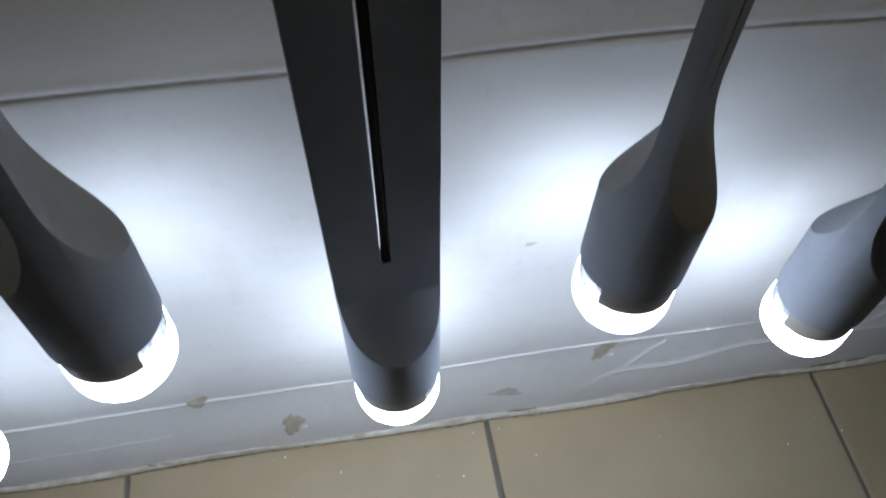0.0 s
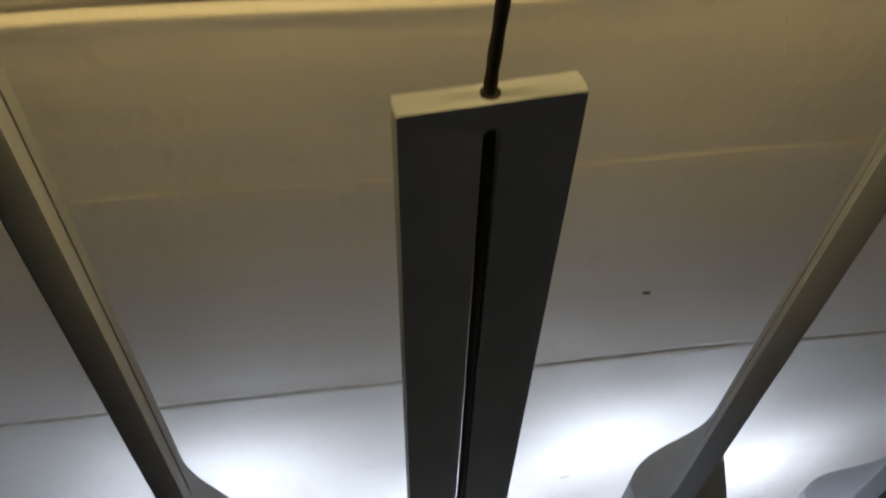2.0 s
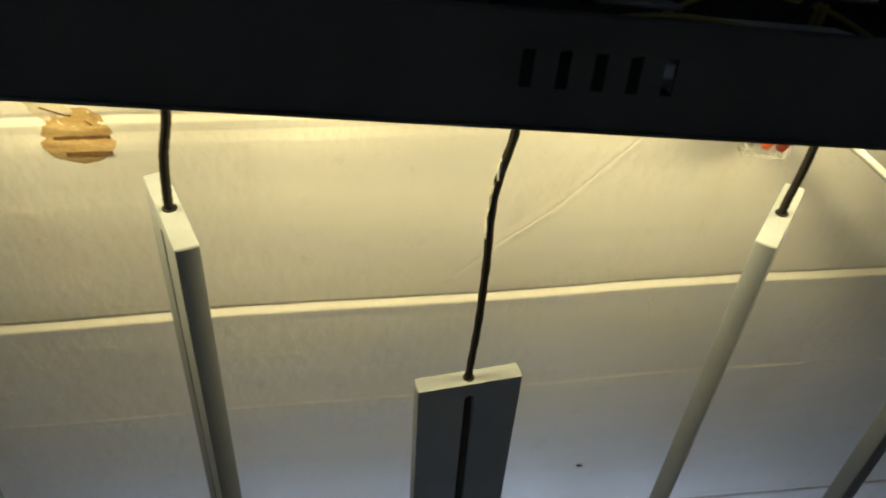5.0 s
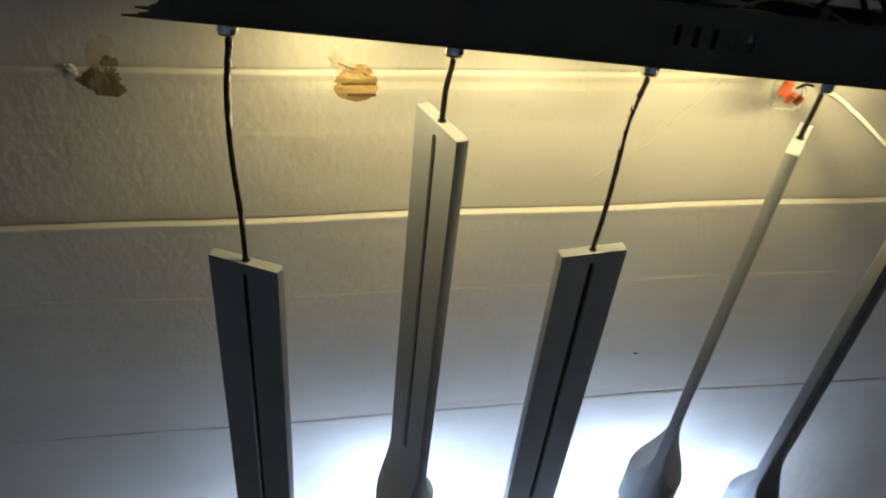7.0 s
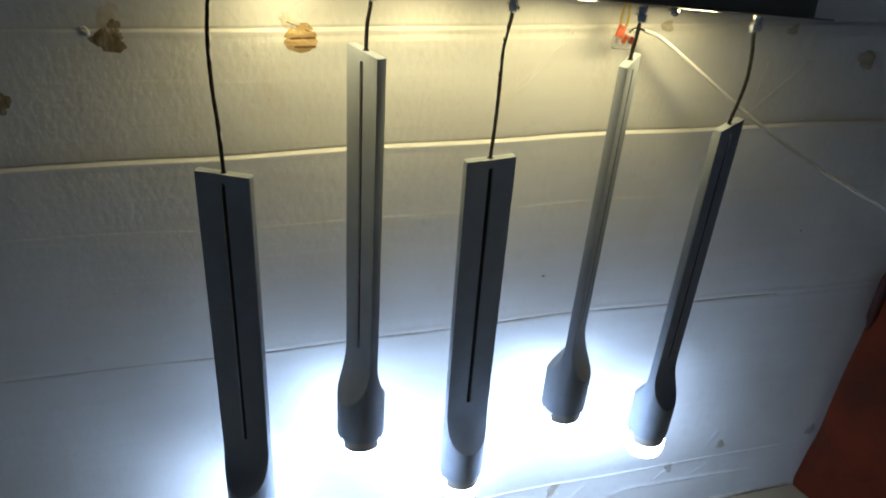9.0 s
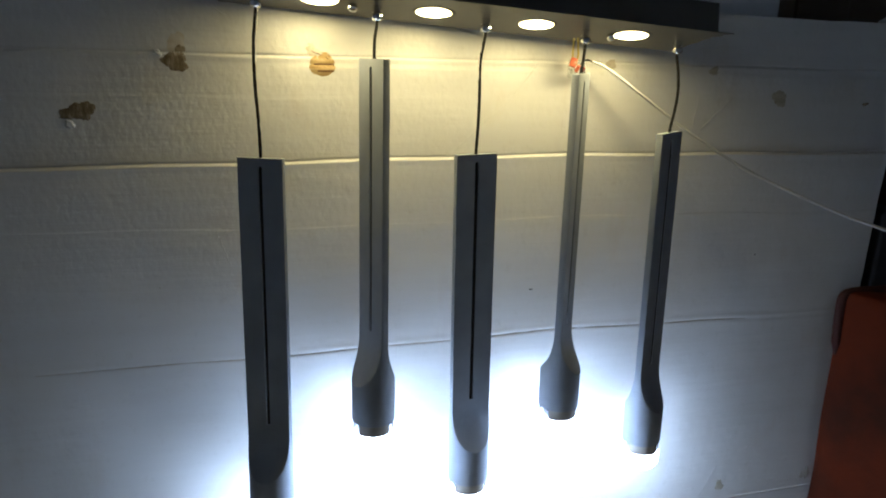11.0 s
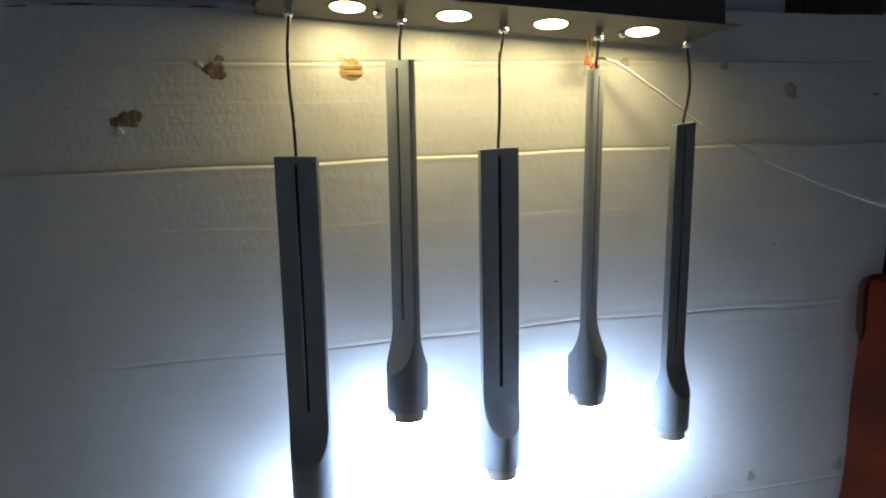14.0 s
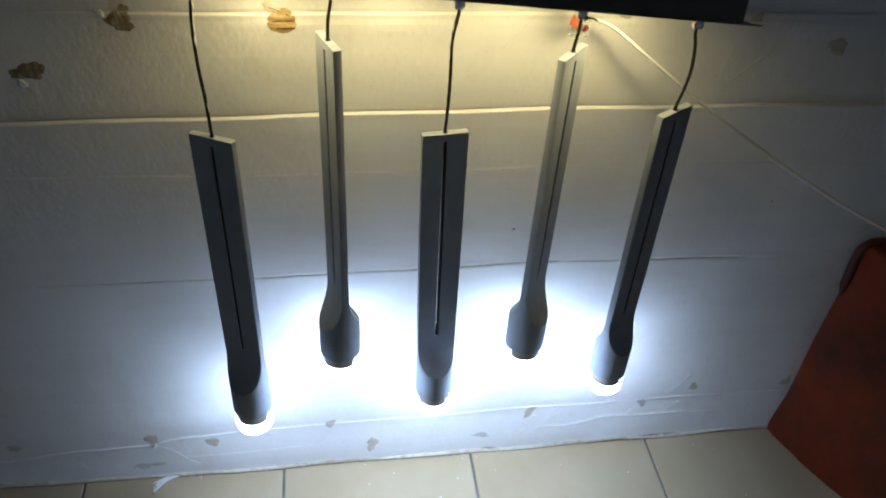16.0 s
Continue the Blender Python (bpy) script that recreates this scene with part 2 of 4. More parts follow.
# ---- mesh helpers ----
def part(name, bm, mat, parent=None, label="", smooth=None):
    me = bpy.data.meshes.new(name)
    bm.normal_update()
    bm.to_mesh(me)
    bm.free()
    return mesh_part(name, me, mat, parent, label, smooth)


def mesh_part(name, me, mat, parent=None, label="", smooth=None):
    if mat and not me.materials:
        me.materials.append(mat)
    if smooth is not None:
        me.polygons.foreach_set("use_smooth", [True] * len(me.polygons))
        me.set_sharp_from_angle(angle=radians(smooth))
    ob = new(name, me)
    if parent:
        ob.parent = parent
    if label:
        tagged(ob, label)
    return ob


def root(name, m, label, category, group="", kind=""):
    ob = new(name)
    ob.empty_display_size = 0.02
    ob.matrix_basis = m
    return tagged(ob, label, category, group, kind)


def box(x0, x1, y0, y1, z0, z1, bevel=0.0, seg=2, bm=None):
    bm2 = bmesh.new()
    bmesh.ops.create_cube(bm2, size=1)
    for v in bm2.verts:
        v.co = ((x0 + x1) / 2 + v.co.x * (x1 - x0), (y0 + y1) / 2 + v.co.y * (y1 - y0), (z0 + z1) / 2 + v.co.z * (z1 - z0))
    if bevel:
        bmesh.ops.bevel(bm2, geom=bm2.edges[:], offset=bevel, segments=seg, affect="EDGES", profile=0.5)
    if bm is None:
        return bm2
    me = bpy.data.meshes.new("tmp")
    bm2.to_mesh(me)
    bm2.free()
    bm.from_mesh(me)
    bpy.data.meshes.remove(me)
    return bm


def lathe(profile, seg=48, a0=0.0, a1=360.0, bm=None):
    """A ring of revolution about z through (radius, z) points; closes where the radius is zero."""
    bm = bm or bmesh.new()
    full = abs(a1 - a0) > 359.9
    n = seg if full else seg + 1
    rings = []
    for r, z in profile:
        if r < 1e-7:
            rings.append([bm.verts.new((0, 0, z))])
        else:
            rings.append([bm.verts.new((r * math.cos(radians(a0 + (a1 - a0) * i / seg)), r * math.sin(radians(a0 + (a1 - a0) * i / seg)), z)) for i in range(n)])
    for p, q in zip(rings, rings[1:]):
        for i in range(seg):
            j = (i + 1) % n
            if len(p) == 1 and len(q) > 1:
                bm.faces.new((p[0], q[j], q[i]))
            elif len(q) == 1 and len(p) > 1:
                bm.faces.new((p[i], p[j], q[0]))
            elif len(p) > 1:
                bm.faces.new((p[i], p[j], q[j], q[i]))
    return bm


def spline(points, step=8):
    """Catmull-Rom points through the given ones."""
    P = [Vector(p) for p in points]
    P = [P[0] * 2 - P[1]] + P + [P[-1] * 2 - P[-2]]
    out = []
    for i in range(1, len(P) - 2):
        a, b, c, d = P[i - 1:i + 3]
        for k in range(step):
            t = k / step
            out.append(0.5 * ((2 * b) + (c - a) * t + (2 * a - 5 * b + 4 * c - d) * t * t + (3 * b - a - 3 * c + d) * t ** 3))
    out.append(P[-2])
    return out


def pipe(points, radius, seg=10, bm=None):
    bm = bm or bmesh.new()
    rings = []
    n = len(points)
    side = None
    for i, p in enumerate(points):
        d = (points[min(i + 1, n - 1)] - points[max(i - 1, 0)]).normalized()
        if side is None:
            side = d.orthogonal().normalized()
        side = (side - d * side.dot(d)).normalized()
        up = d.cross(side)
        r = radius(i / (n - 1)) if callable(radius) else radius
        rings.append([bm.verts.new(p + (side * math.cos(a) + up * math.sin(a)) * r) for a in [2 * math.pi * k / seg for k in range(seg)]])
    for p, q in zip(rings, rings[1:]):
        for i in range(seg):
            bm.faces.new((p[i], p[(i + 1) % seg], q[(i + 1) % seg], q[i]))
    bm.faces.new(rings[0][::-1])
    bm.faces.new(rings[-1])
    return bm


def prism(outline, x0, x1):
    """A (y, z) outline pulled along x."""
    bm = bmesh.new()
    a = [bm.verts.new((x0, y, z)) for y, z in outline]
    b = [bm.verts.new((x1, y, z)) for y, z in outline]
    n = len(outline)
    for i in range(n):
        bm.faces.new((a[i], a[(i + 1) % n], b[(i + 1) % n], b[i]))
    bm.faces.new(a[::-1])
    bm.faces.new(b)
    bmesh.ops.recalc_face_normals(bm, faces=bm.faces[:])
    return bm


def carved(bm, cutters, bevel=0.0):
    """The mesh bm with the cutters taken out of it."""
    def temp(b):
        me = bpy.data.meshes.new("tmp")
        b.to_mesh(me)
        b.free()
        return new("tmp", me)
    ob = temp(bm)
    tools = [temp(c) for c in cutters]
    for tool in tools:
        md = ob.modifiers.new("cut", "BOOLEAN")
        md.operation, md.solver, md.object = "DIFFERENCE", "EXACT", tool
    if bevel:
        md = ob.modifiers.new("edge", "BEVEL")
        md.width, md.segments, md.limit_method, md.angle_limit = bevel, 2, "ANGLE", radians(38)
    dg = bpy.context.evaluated_depsgraph_get()
    dg.update()
    me = bpy.data.meshes.new_from_object(ob.evaluated_get(dg))
    for o in [ob] + tools:
        d = o.data
        bpy.data.objects.remove(o)
        bpy.data.meshes.remove(d)
    return me


# ---- the cardboard backdrop ----
rng = random.Random(7)
X_LEFT, X_RIGHT, Z_TOP = -1.25, 0.635, 0.900


def step(z, z0, width):
    """0 above z0, 1 from z0 - width downwards."""
    t = min(max((z0 - z) / width, 0.0), 1.0)
    return t * t * (3 - 2 * t)


def ease(z, z0, width):
    """As step, but straight, with hard edges."""
    return min(max((z0 - z) / width, 0.0), 1.0)


def line(z, z0, w):
    return math.exp(-((z - z0) / w) ** 2)


# creases that run across the sheet: from, to, height of the ridge, width
SCRATCHES = [
    ((0.265, 0.7355), (0.271, 0.7855), 0.0006, 0.0014), ((0.265, 0.7215), (0.328, 0.7835), 0.0008, 0.0015),
    ((-0.409, 0.6155), (-0.393, 0.5685), 0.00014, 0.0013), ((-0.297, 0.8395), (-0.242, 0.8715), 0.0004, 0.0014),
    ((-0.5383, 0.0770), (-0.5113, 0.0610), 0.0007, 0.0016), ((-0.5113, 0.0610), (-0.4914, 0.0400), 0.0009, 0.0016), ((-0.4914, 0.0390), (-0.4730, 0.0262), 0.0006, 0.0016),
    ((-0.4907, 0.0436), (-0.3896, 0.0467), 0.0007, 0.0016), ((-0.3896, 0.0467), (-0.2797, 0.0500), 0.0006, 0.0016), ((-0.2797, 0.0500), (-0.2400, 0.0612), 0.0005, 0.0016),
    ((-0.6822, 0.0617), (-0.6510, 0.0279), 0.0004, 0.0015), ((0.063, 0.4355), (0.128, 0.4425), 0.0005, 0.0019),
    ((0.0370, 0.6930), (0.0462, 0.6630), 0.0003, 0.0012), ((-0.387, 0.8735), (-0.422, 0.8985), 0.0004, 0.0014),
   
]


# the fold above the foot: where, how high
FOLD = [(-1.3, 0.040), (-0.80, 0.060), (-0.65, 0.0765), (-0.56, 0.0785), (-0.48, 0.0915), (-0.40, 0.0972), (-0.28, 0.0992), (-0.09, 0.1003), (0.12, 0.1045), (0.20, 0.1020), (0.33, 0.1010), (0.70, 0.0995)]


def fold_height(x):
    for (xa, za), (xb, zb) in zip(FOLD, FOLD[1:]):
        if x <= xb:
            f = (x - xa) / (xb - xa)
            return za + (zb - za) * f * f * (3 - 2 * f) + 0.0005 * math.sin(23 * x)
    return FOLD[-1][1]


def relief(x, z):
    """How far the sheet's face stands out towards the room."""
    wob = 0.0016 * math.sin(7 * x + 0.6) + 0.0008 * math.sin(23 * x)
    d = 0.0
    zr = 0.7030 + wob - 0.004 * max(x, 0) - 0.016 * max(-x - 0.25, 0)
    d += 0.0028 * ease(z, zr, 0.0022) * (1 - 0.22 * step(z, zr - 0.0030, 0.008) - 0.7 * step(z, zr - 0.006, 0.08)) - 0.0014 * line(z, zr + 0.0012, 0.0012)
    zr = 0.8288 - 0.003 * x + 0.4 * wob
    amp = 1.0 - 0.65 * min(max((-0.40 - x) / 0.12, 0.0), 1.0) - 0.55 * min(max((x - 0.16) / 0.1, 0.0), 1.0)
    d += amp * 0.0016 * ease(z, zr, 0.0017) * (1 - 0.45 * step(z, zr - 0.0030, 0.006) - 0.5 * step(z, zr - 0.008, 0.05)) - amp * 0.0013 * line(z, zr + 0.0012, 0.0012)
    d += amp * 0.0016 * ease(z, zr - 0.0090, 0.0016) * (1 - step(z, zr - 0.0115, 0.03)) * min(max((x + 0.34) / 0.06, 0.0), 1.0)
    d += 0.0004 * ease(z, 0.7840 + wob, 0.004) * (1 - step(z, 0.7795, 0.04)) * min(max((0.0 - x) / 0.3, 0.1), 1.0)
    d += 0.00042 * ease(z, 0.6140 + 1.5 * wob - 0.012 * x, 0.0018) * (1 - step(z, 0.610, 0.03))
    zc = 0.4400 + 1.3 * wob - 0.02 * max(x - 0.05, 0)
    run = 1.0 - 0.55 * min(max((-0.33 - x) / 0.12, 0.0), 1.0) - 0.45 * min(max((-0.59 - x) / 0.09, 0.0), 1.0)
    d += run * (0.0008 * line(z, zc + 0.005, 0.004) - 0.0012 * line(z, zc, 0.0015) + 0.0004 * line(z, zc - 0.006, 0.005))
    zf = fold_height(x)
    d += (0.0013 + 0.0006 * min(max((-0.33 - x) / 0.1, 0.0), 1.0)) * line(z, zf, 0.0012) + 0.0060 * step(z, 0.22, 0.11) + 0.0125 * step(z, zf, 0.11)
    d += 0.0016 * noise.noise((3.1 * x, 0.3, 4.0 * z)) + 0.0007 * noise.noise((11 * x, 4.0, 9 * z))
    d += 0.00035 * noise.noise((34 * x, 9.0, 30 * z))
    if 0.28 < x < 0.47 and 0.11 < z < 0.26:
        d += 0.0004 * noise.noise((90 * x, 2.0, 80 * z)) * min((x - 0.28) / 0.04, (0.47 - x) / 0.04, 1.0)
    return d


def right_edge(z):
    e = X_RIGHT - 0.004 * math.sin(5 * z) - 0.02 * max(0.5 - z, 0)
    if z > 0.86:
        e -= 0.028 - math.sqrt(max(0.028 ** 2 - min(z - 0.86, 0.028) ** 2, 0)) + max(z - 0.888, 0) * 1.2
    return e


def face_y(x, z):
    return -relief(x, z)


def build_board():
    base = root("cardboard_backdrop", pose(0, 0, 0), "white-painted corrugated cardboard sheet, creased and torn, on the tiles", "cardboard")
    zs = [0.0]
    crease = [0.6995, 0.8280, 0.7805, 0.613, 0.4400]
    while zs[-1] < Z_TOP:
        near = min(abs(zs[-1] - c) for c in crease) if not 0.054 < zs[-1] < 0.112 else 0.0
        zs.append(zs[-1] + (0.0006 if near < 0.009 else 0.0036))
    zs[-1] = Z_TOP
    nx = 520
    verts = []
    for z in zs:
        xr = right_edge(z)
        for i in range(nx + 1):
            u = i / nx
            x = X_LEFT + (X_RIGHT - X_LEFT) * u
            if u > 0.9:
                x += (xr - X_RIGHT) * ((u - 0.9) / 0.1) ** 2
            zz = z
            if z > 0.85:
                zz += (z - 0.85) / 0.05 * (0.0025 * math.sin(9 * x) + 0.0015 * noise.noise((20 * x, 1, 1)))
            if z < 0.02:
                zz += (0.02 - z) / 0.02 * (0.0022 + 0.0022 * noise.noise((26 * x, 5, 1)))
            verts.append((x, face_y(x, z), zz))
    nz = len(zs)
    w = nx + 1
    faces = [(j * w + i, j * w + i + 1, (j + 1) * w + i + 1, (j + 1) * w + i) for j in range(nz - 1) for i in range(nx)]
    me = bpy.data.meshes.new("sheet")
    me.from_pydata(verts, [], faces)
    me.update()
    mesh_part("sheet", me, M_BOARD, base, smooth=180)
    # the brown core, a few millimetres thick, seen along the edges
    rim = [verts[i] for i in range(0, w, 4)] + [verts[j * w + nx] for j in range(0, nz, 4)]
    rim += [verts[(nz - 1) * w + i] for i in range(nx, -1, -4)] + [verts[j * w] for j in range(nz - 1, -1, -4)]
    bm = bmesh.new()
    a = [bm.verts.new((x, y + 0.0006, z)) for x, y, z in rim]
    b = [bm.verts.new((x, y + 0.0055, z)) for x, y, z in rim]
    for i in range(len(rim)):
        k = (i + 1) % len(rim)
        bm.faces.new((a[i], b[i], b[k], a[k]))
    cols, lines = list(range(0, w, 20)), list(range(0, nz - 1, 6)) + [nz - 1]
    grid = [[bm.verts.new((verts[j * w + i][0], verts[j * w + i][1] + 0.0055, verts[j * w + i][2])) for i in cols] for j in lines]
    for p, q in zip(grid, grid[1:]):
        for i in range(len(cols) - 1):
            bm.faces.new((p[i], q[i], q[i + 1], p[i + 1]))
    part("core", bm, M_KRAFT, base, "brown corrugated core along the cut edges")
    # torn liner curling along the foot, over a brown strip lapping onto the tiles
    liner, brown = bmesh.new(), bmesh.new()
    last = low = None
    n = 620
    for i in range(n):
        x = -1.10 + i * (1.72 / (n - 1))
        rag = abs(noise.noise((31 * x, 3, 8)))
        fine = abs(noise.noise((150 * x, 1, 2)))
        h = 0.0048 + 0.0052 * rag + 0.0022 * fine
        out = 0.0012 + 0.0048 * max(0.0, noise.noise((6.5 * x, 7, 2)) + 0.25) + 0.0010 * fine
        lift = 0.0026 * max(0.0, noise.noise((9 * x, 2, 5)) + 0.1) + 0.0010 * fine
        y = face_y(x, 0.006)
        q = [liner.verts.new((x, y - out, 0.0026 + lift)), liner.verts.new((x, y - out * 0.75 - 0.0005, 0.0022 + lift + h * 0.35)),
             liner.verts.new((x, y - 0.0009, 0.0020 + lift + h * 0.75)), liner.verts.new((x, y + 0.0006, 0.0020 + lift + h))]
        # The brown strip runs out past the liner as a dark line.
        lap = 0.0002 + 0.0016 * max(0.0, noise.noise((13 * x, 4, 1)) + 0.10) * min(max((0.15 - x) / 0.3, 0.15), 1.0) + 0.0003 * fine
        b = [brown.verts.new((x, y - out - lap, 0.0003)), brown.verts.new((x, y - out - lap * 0.7, 0.0011)), brown.verts.new((x, y - out * 0.3, 0.0022 + lift)), brown.verts.new((x, y + 0.003, 0.0040 + lift))]
        if last:
            for a, c, m in ((last, q, liner), (low, b, brown)):
                for k in range(len(a) - 1):
                    m.faces.new((a[k], c[k], c[k + 1], a[k + 1]))
        last, low = q, b
    part("frayed_edge", liner, M_CREAM, base, "frayed cream paper edge curling off the foot", 60)
    part("foot_strip", brown, M_TORN, base, "brown strip under the frayed foot, lapping onto the tiles", 60)
    return base


def blot(base, name, cx, cz, rx, rz, mat, seed, label="", rough=0.30, lift=0.0007, turn=0.0):
    """A ragged torn spot that follows the sheet."""
    r0 = random.Random(seed)
    ph = [r0.uniform(0, 6.28) for _ in range(6)]
    n, rings = 44, 4
    bm = bmesh.new()
    rows = []
    ct, st = math.cos(radians(turn)), math.sin(radians(turn))
    for k in range(1, rings + 1):
        row = []
        for i in range(n):
            a = 2 * math.pi * i / n
            w = 1 + rough * (0.5 * math.sin(2 * a + ph[0]) + 0.45 * math.sin(3 * a + ph[1]) + 0.3 * math.sin(5 * a + ph[2]) + 0.22 * math.sin(9 * a + ph[3]) + 0.15 * math.sin(14 * a + ph[4]))
            px, pz = rx * w * math.cos(a) * k / rings, rz * w * math.sin(a) * k / rings
            x, z = cx + px * ct - pz * st, cz + px * st + pz * ct
            row.append(bm.verts.new((x, face_y(x, z) - (lift if k < rings else 0.0001), z)))
        rows.append(row)
    mid = bm.verts.new((cx, face_y(cx, cz) - lift, cz))
    for i in range(n):
        j = (i + 1) % n
        bm.faces.new((mid, rows[0][i], rows[0][j]))
        for p, q in zip(rows, rows[1:]):
            bm.faces.new((p[i], q[i], q[j], p[j]))
    return part(name, bm, mat, base, label, 180)


board = build_board()


def crease(xa, za, xb, zb, h, w, seed):
    """A sharp, slightly wandering ridge in the sheet."""
    r0 = random.Random(seed)
    n = max(6, int(math.hypot(xb - xa, zb - za) / 0.004))
    ux, uz = (xb - xa), (zb - za)
    ln = math.hypot(ux, uz)
    nx, nz = -uz / ln, ux / ln
    bm = bmesh.new()
    prev = None
    for i in range(n + 1):
        f = i / n
        o = 0.0011 * noise.noise((40 * f * ln * 8, seed, 0.5)) + r0.uniform(-0.0002, 0.0002)
        fade = min(1.0, 0.25 + 12 * f, 0.25 + 12 * (1 - f)) * (0.9 + 0.35 * noise.noise((9 * f, seed, 3.0)))
        cx, cz = xa + ux * f + nx * o, za + uz * f + nz * o
        row = []
        for s, lift in ((-1, -0.0002), (-0.25, h * fade), (0.25, h * fade * 0.9), (1, -0.0002)):
            x, z = cx + nx * w * s, cz + nz * w * s
            row.append(bm.verts.new((x, face_y(x, z) - lift, z)))
        if prev:
            for p in range(3):
                bm.faces.new((prev[p], row[p], row[p + 1], prev[p + 1]))
        prev = row
    bmesh.ops.recalc_face_normals(bm, faces=bm.faces[:])
    if sum(f.normal.y for f in bm.faces) > 0:
        bmesh.ops.reverse_faces(bm, faces=bm.faces[:])
    part("crease", bm, M_BOARD, board, "sharp crease in the white paint", 50)


def groove(path, h, shoulder, w, seed, label):
    """A pressed-in fold: low swollen shoulders and a sharp notch between them."""
    pts = spline([Vector((x, 0, z)) for x, z in path], 14)
    bm = bmesh.new()
    prev = None
    n = len(pts) - 1
    for i, p in enumerate(pts):
        d = (pts[min(i + 1, n)] - pts[max(i - 1, 0)]).normalized()
        nx, nz = -d.z, d.x
        o = 0.0005 * noise.noise((i * 0.35, seed, 0.5)) + 0.0003 * noise.noise((i * 1.3, seed, 4.5))
        high = h * min(1.0, 0.40 + 4.0 * i / n, 0.4 + 6.0 * (1 - i / n)) * (0.85 + 0.4 * noise.noise((i * 0.2, seed, 3.0)))
        row = []
        for off, lift in ((-shoulder, -0.0002), (-shoulder * 0.5, high * 0.55), (-w, high), (0.0, 0.0), (w, high), (shoulder * 0.5, high * 0.55), (shoulder, -0.0002)):
            x, z = p.x + nx * (off + o), p.z + nz * (off + o)
            row.append(bm.verts.new((x, face_y(x, z) - lift, z)))
        if prev:
            for k in range(6):
                bm.faces.new((prev[k], row[k], row[k + 1], prev[k + 1]))
        prev = row
    bmesh.ops.recalc_face_normals(bm, faces=bm.faces[:])
    if sum(f.normal.y for f in bm.faces) > 0:
        bmesh.ops.reverse_faces(bm, faces=bm.faces[:])
    part("crease", bm, M_BOARD, board, label, 28)


groove([(-0.1030, 0.7080), (-0.0650, 0.7430), (-0.0335, 0.7700), (-0.0125, 0.7940), (0.0060, 0.8180), (0.0130, 0.8270)], 0.00055, 0.0070, 0.0011, 71, "pressed-in diagonal fold")
CRACK = "cracked fold in the paint above the foot"
groove([(0.0872, 0.0332), (0.1227, 0.0533), (0.1680, 0.0520), (0.2034, 0.0563), (0.2450, 0.0650), (0.3046, 0.0615), (0.3683, 0.0613), (0.4832, 0.0558)], 0.0010, 0.0050, 0.0012, 72, CRACK)
groove([(0.1240, 0.0545), (0.1440, 0.0780), (0.1621, 0.0950)], 0.0007, 0.0040, 0.0011, 73, CRACK)
groove([(0.2804, 0.0640), (0.2969, 0.0812), (0.3180, 0.0950)], 0.0008, 0.0045, 0.0011, 74, CRACK)
groove([(0.3447, 0.0600), (0.3680, 0.0760), (0.3860, 0.0900)], 0.0007, 0.0040, 0.0011, 75, CRACK)
groove([(0.3576, 0.1095), (0.3740, 0.1360), (0.3906, 0.1650)], 0.0005, 0.0040, 0.0011, 76, "puckered paint")
for k, ((xa, za), (xb, zb), h, w) in enumerate(SCRATCHES):
    crease(xa, za, xb, zb, h, w, 50 + k)
# tan line that follows the fold across the middle
tan_line = bmesh.new()
edge = None
for i in range(300):
    x = -0.63 + i * 0.0037
    wob = 0.0016 * math.sin(7 * x + 0.6) + 0.0008 * math.sin(23 * x)
    zc = 0.4400 + 1.3 * wob - 0.02 * max(x - 0.05, 0)
    w = max(0.0, 0.0011 + 0.0009 * noise.noise((17 * x, 2, 6)) - 0.0007 * max(-0.40 - x, 0) / 0.16 - 0.0010 * max(x - 0.34, 0) / 0.12) + 0.0001
    q = [tan_line.verts.new((x, face_y(x, z) - 0.0002, z)) for z in (zc - 0.0003 - w, zc - 0.0003, zc - 0.0003 + 0.5 * w)]
    if edge:
        for k in range(2):
            tan_line.faces.new((edge[k], q[k], q[k + 1], edge[k + 1]))
    edge = q
part("fold_tan_line", tan_line, M_TAN, board, "tan line in the fold", 180)
wrinkle = random.Random(19)
for k in range(34):
    cx, cz, a, ln = wrinkle.uniform(0.29, 0.46), wrinkle.uniform(0.12, 0.24), radians(wrinkle.uniform(30, 75)), wrinkle.uniform(0.003, 0.010)
    crease(cx, cz, cx + ln * math.cos(a), cz + ln * math.sin(a), 0.00035, 0.0016, 140 + k)
for k in range(6):
    blot(board, "dent", 0.0460 - 0.0018 * k, 0.6635 + 0.0058 * k, 0.0009, 0.0014, M_BOARD, 90 + k, "small pricked dent", 0.2, 0.0005)
for k, (cx, cz, rx, rz) in enumerate([(-0.0080, 0.7390, 0.0034, 0.0011), (0.0567, 0.7520, 0.0015, 0.0022), (0.0600, 0.7430, 0.0014, 0.0020), (0.0490, 0.7143, 0.0026, 0.0010),
                                      (0.0595, 0.6690, 0.0030, 0.0010), (-0.3050, 0.7600, 0.0024, 0.0015),
                                      (0.1150, 0.6300, 0.0024, 0.0008)]):
    blot(board, "dent", cx, cz, rx, rz, M_BOARD, 110 + k, "small pushed-out dent", 0.3, 0.00026)
TORN = "torn spot showing brown paper"
blot(board, "torn_spot", -0.2740, 0.8205, 0.0155, 0.0150, M_KRAFT, 3, "torn spot showing open corrugation", 0.07, 0.0009)
blot(board, "glue_smear", -0.2830, 0.8345, 0.0120, 0.0075, M_SMEAR, 4, "faint brown glue smear", 0.25, 0.0006, -42)
blot(board, "torn_spot", -0.4453, 0.8208, 0.0150, 0.0105, M_TORN, 5, TORN, 0.24)
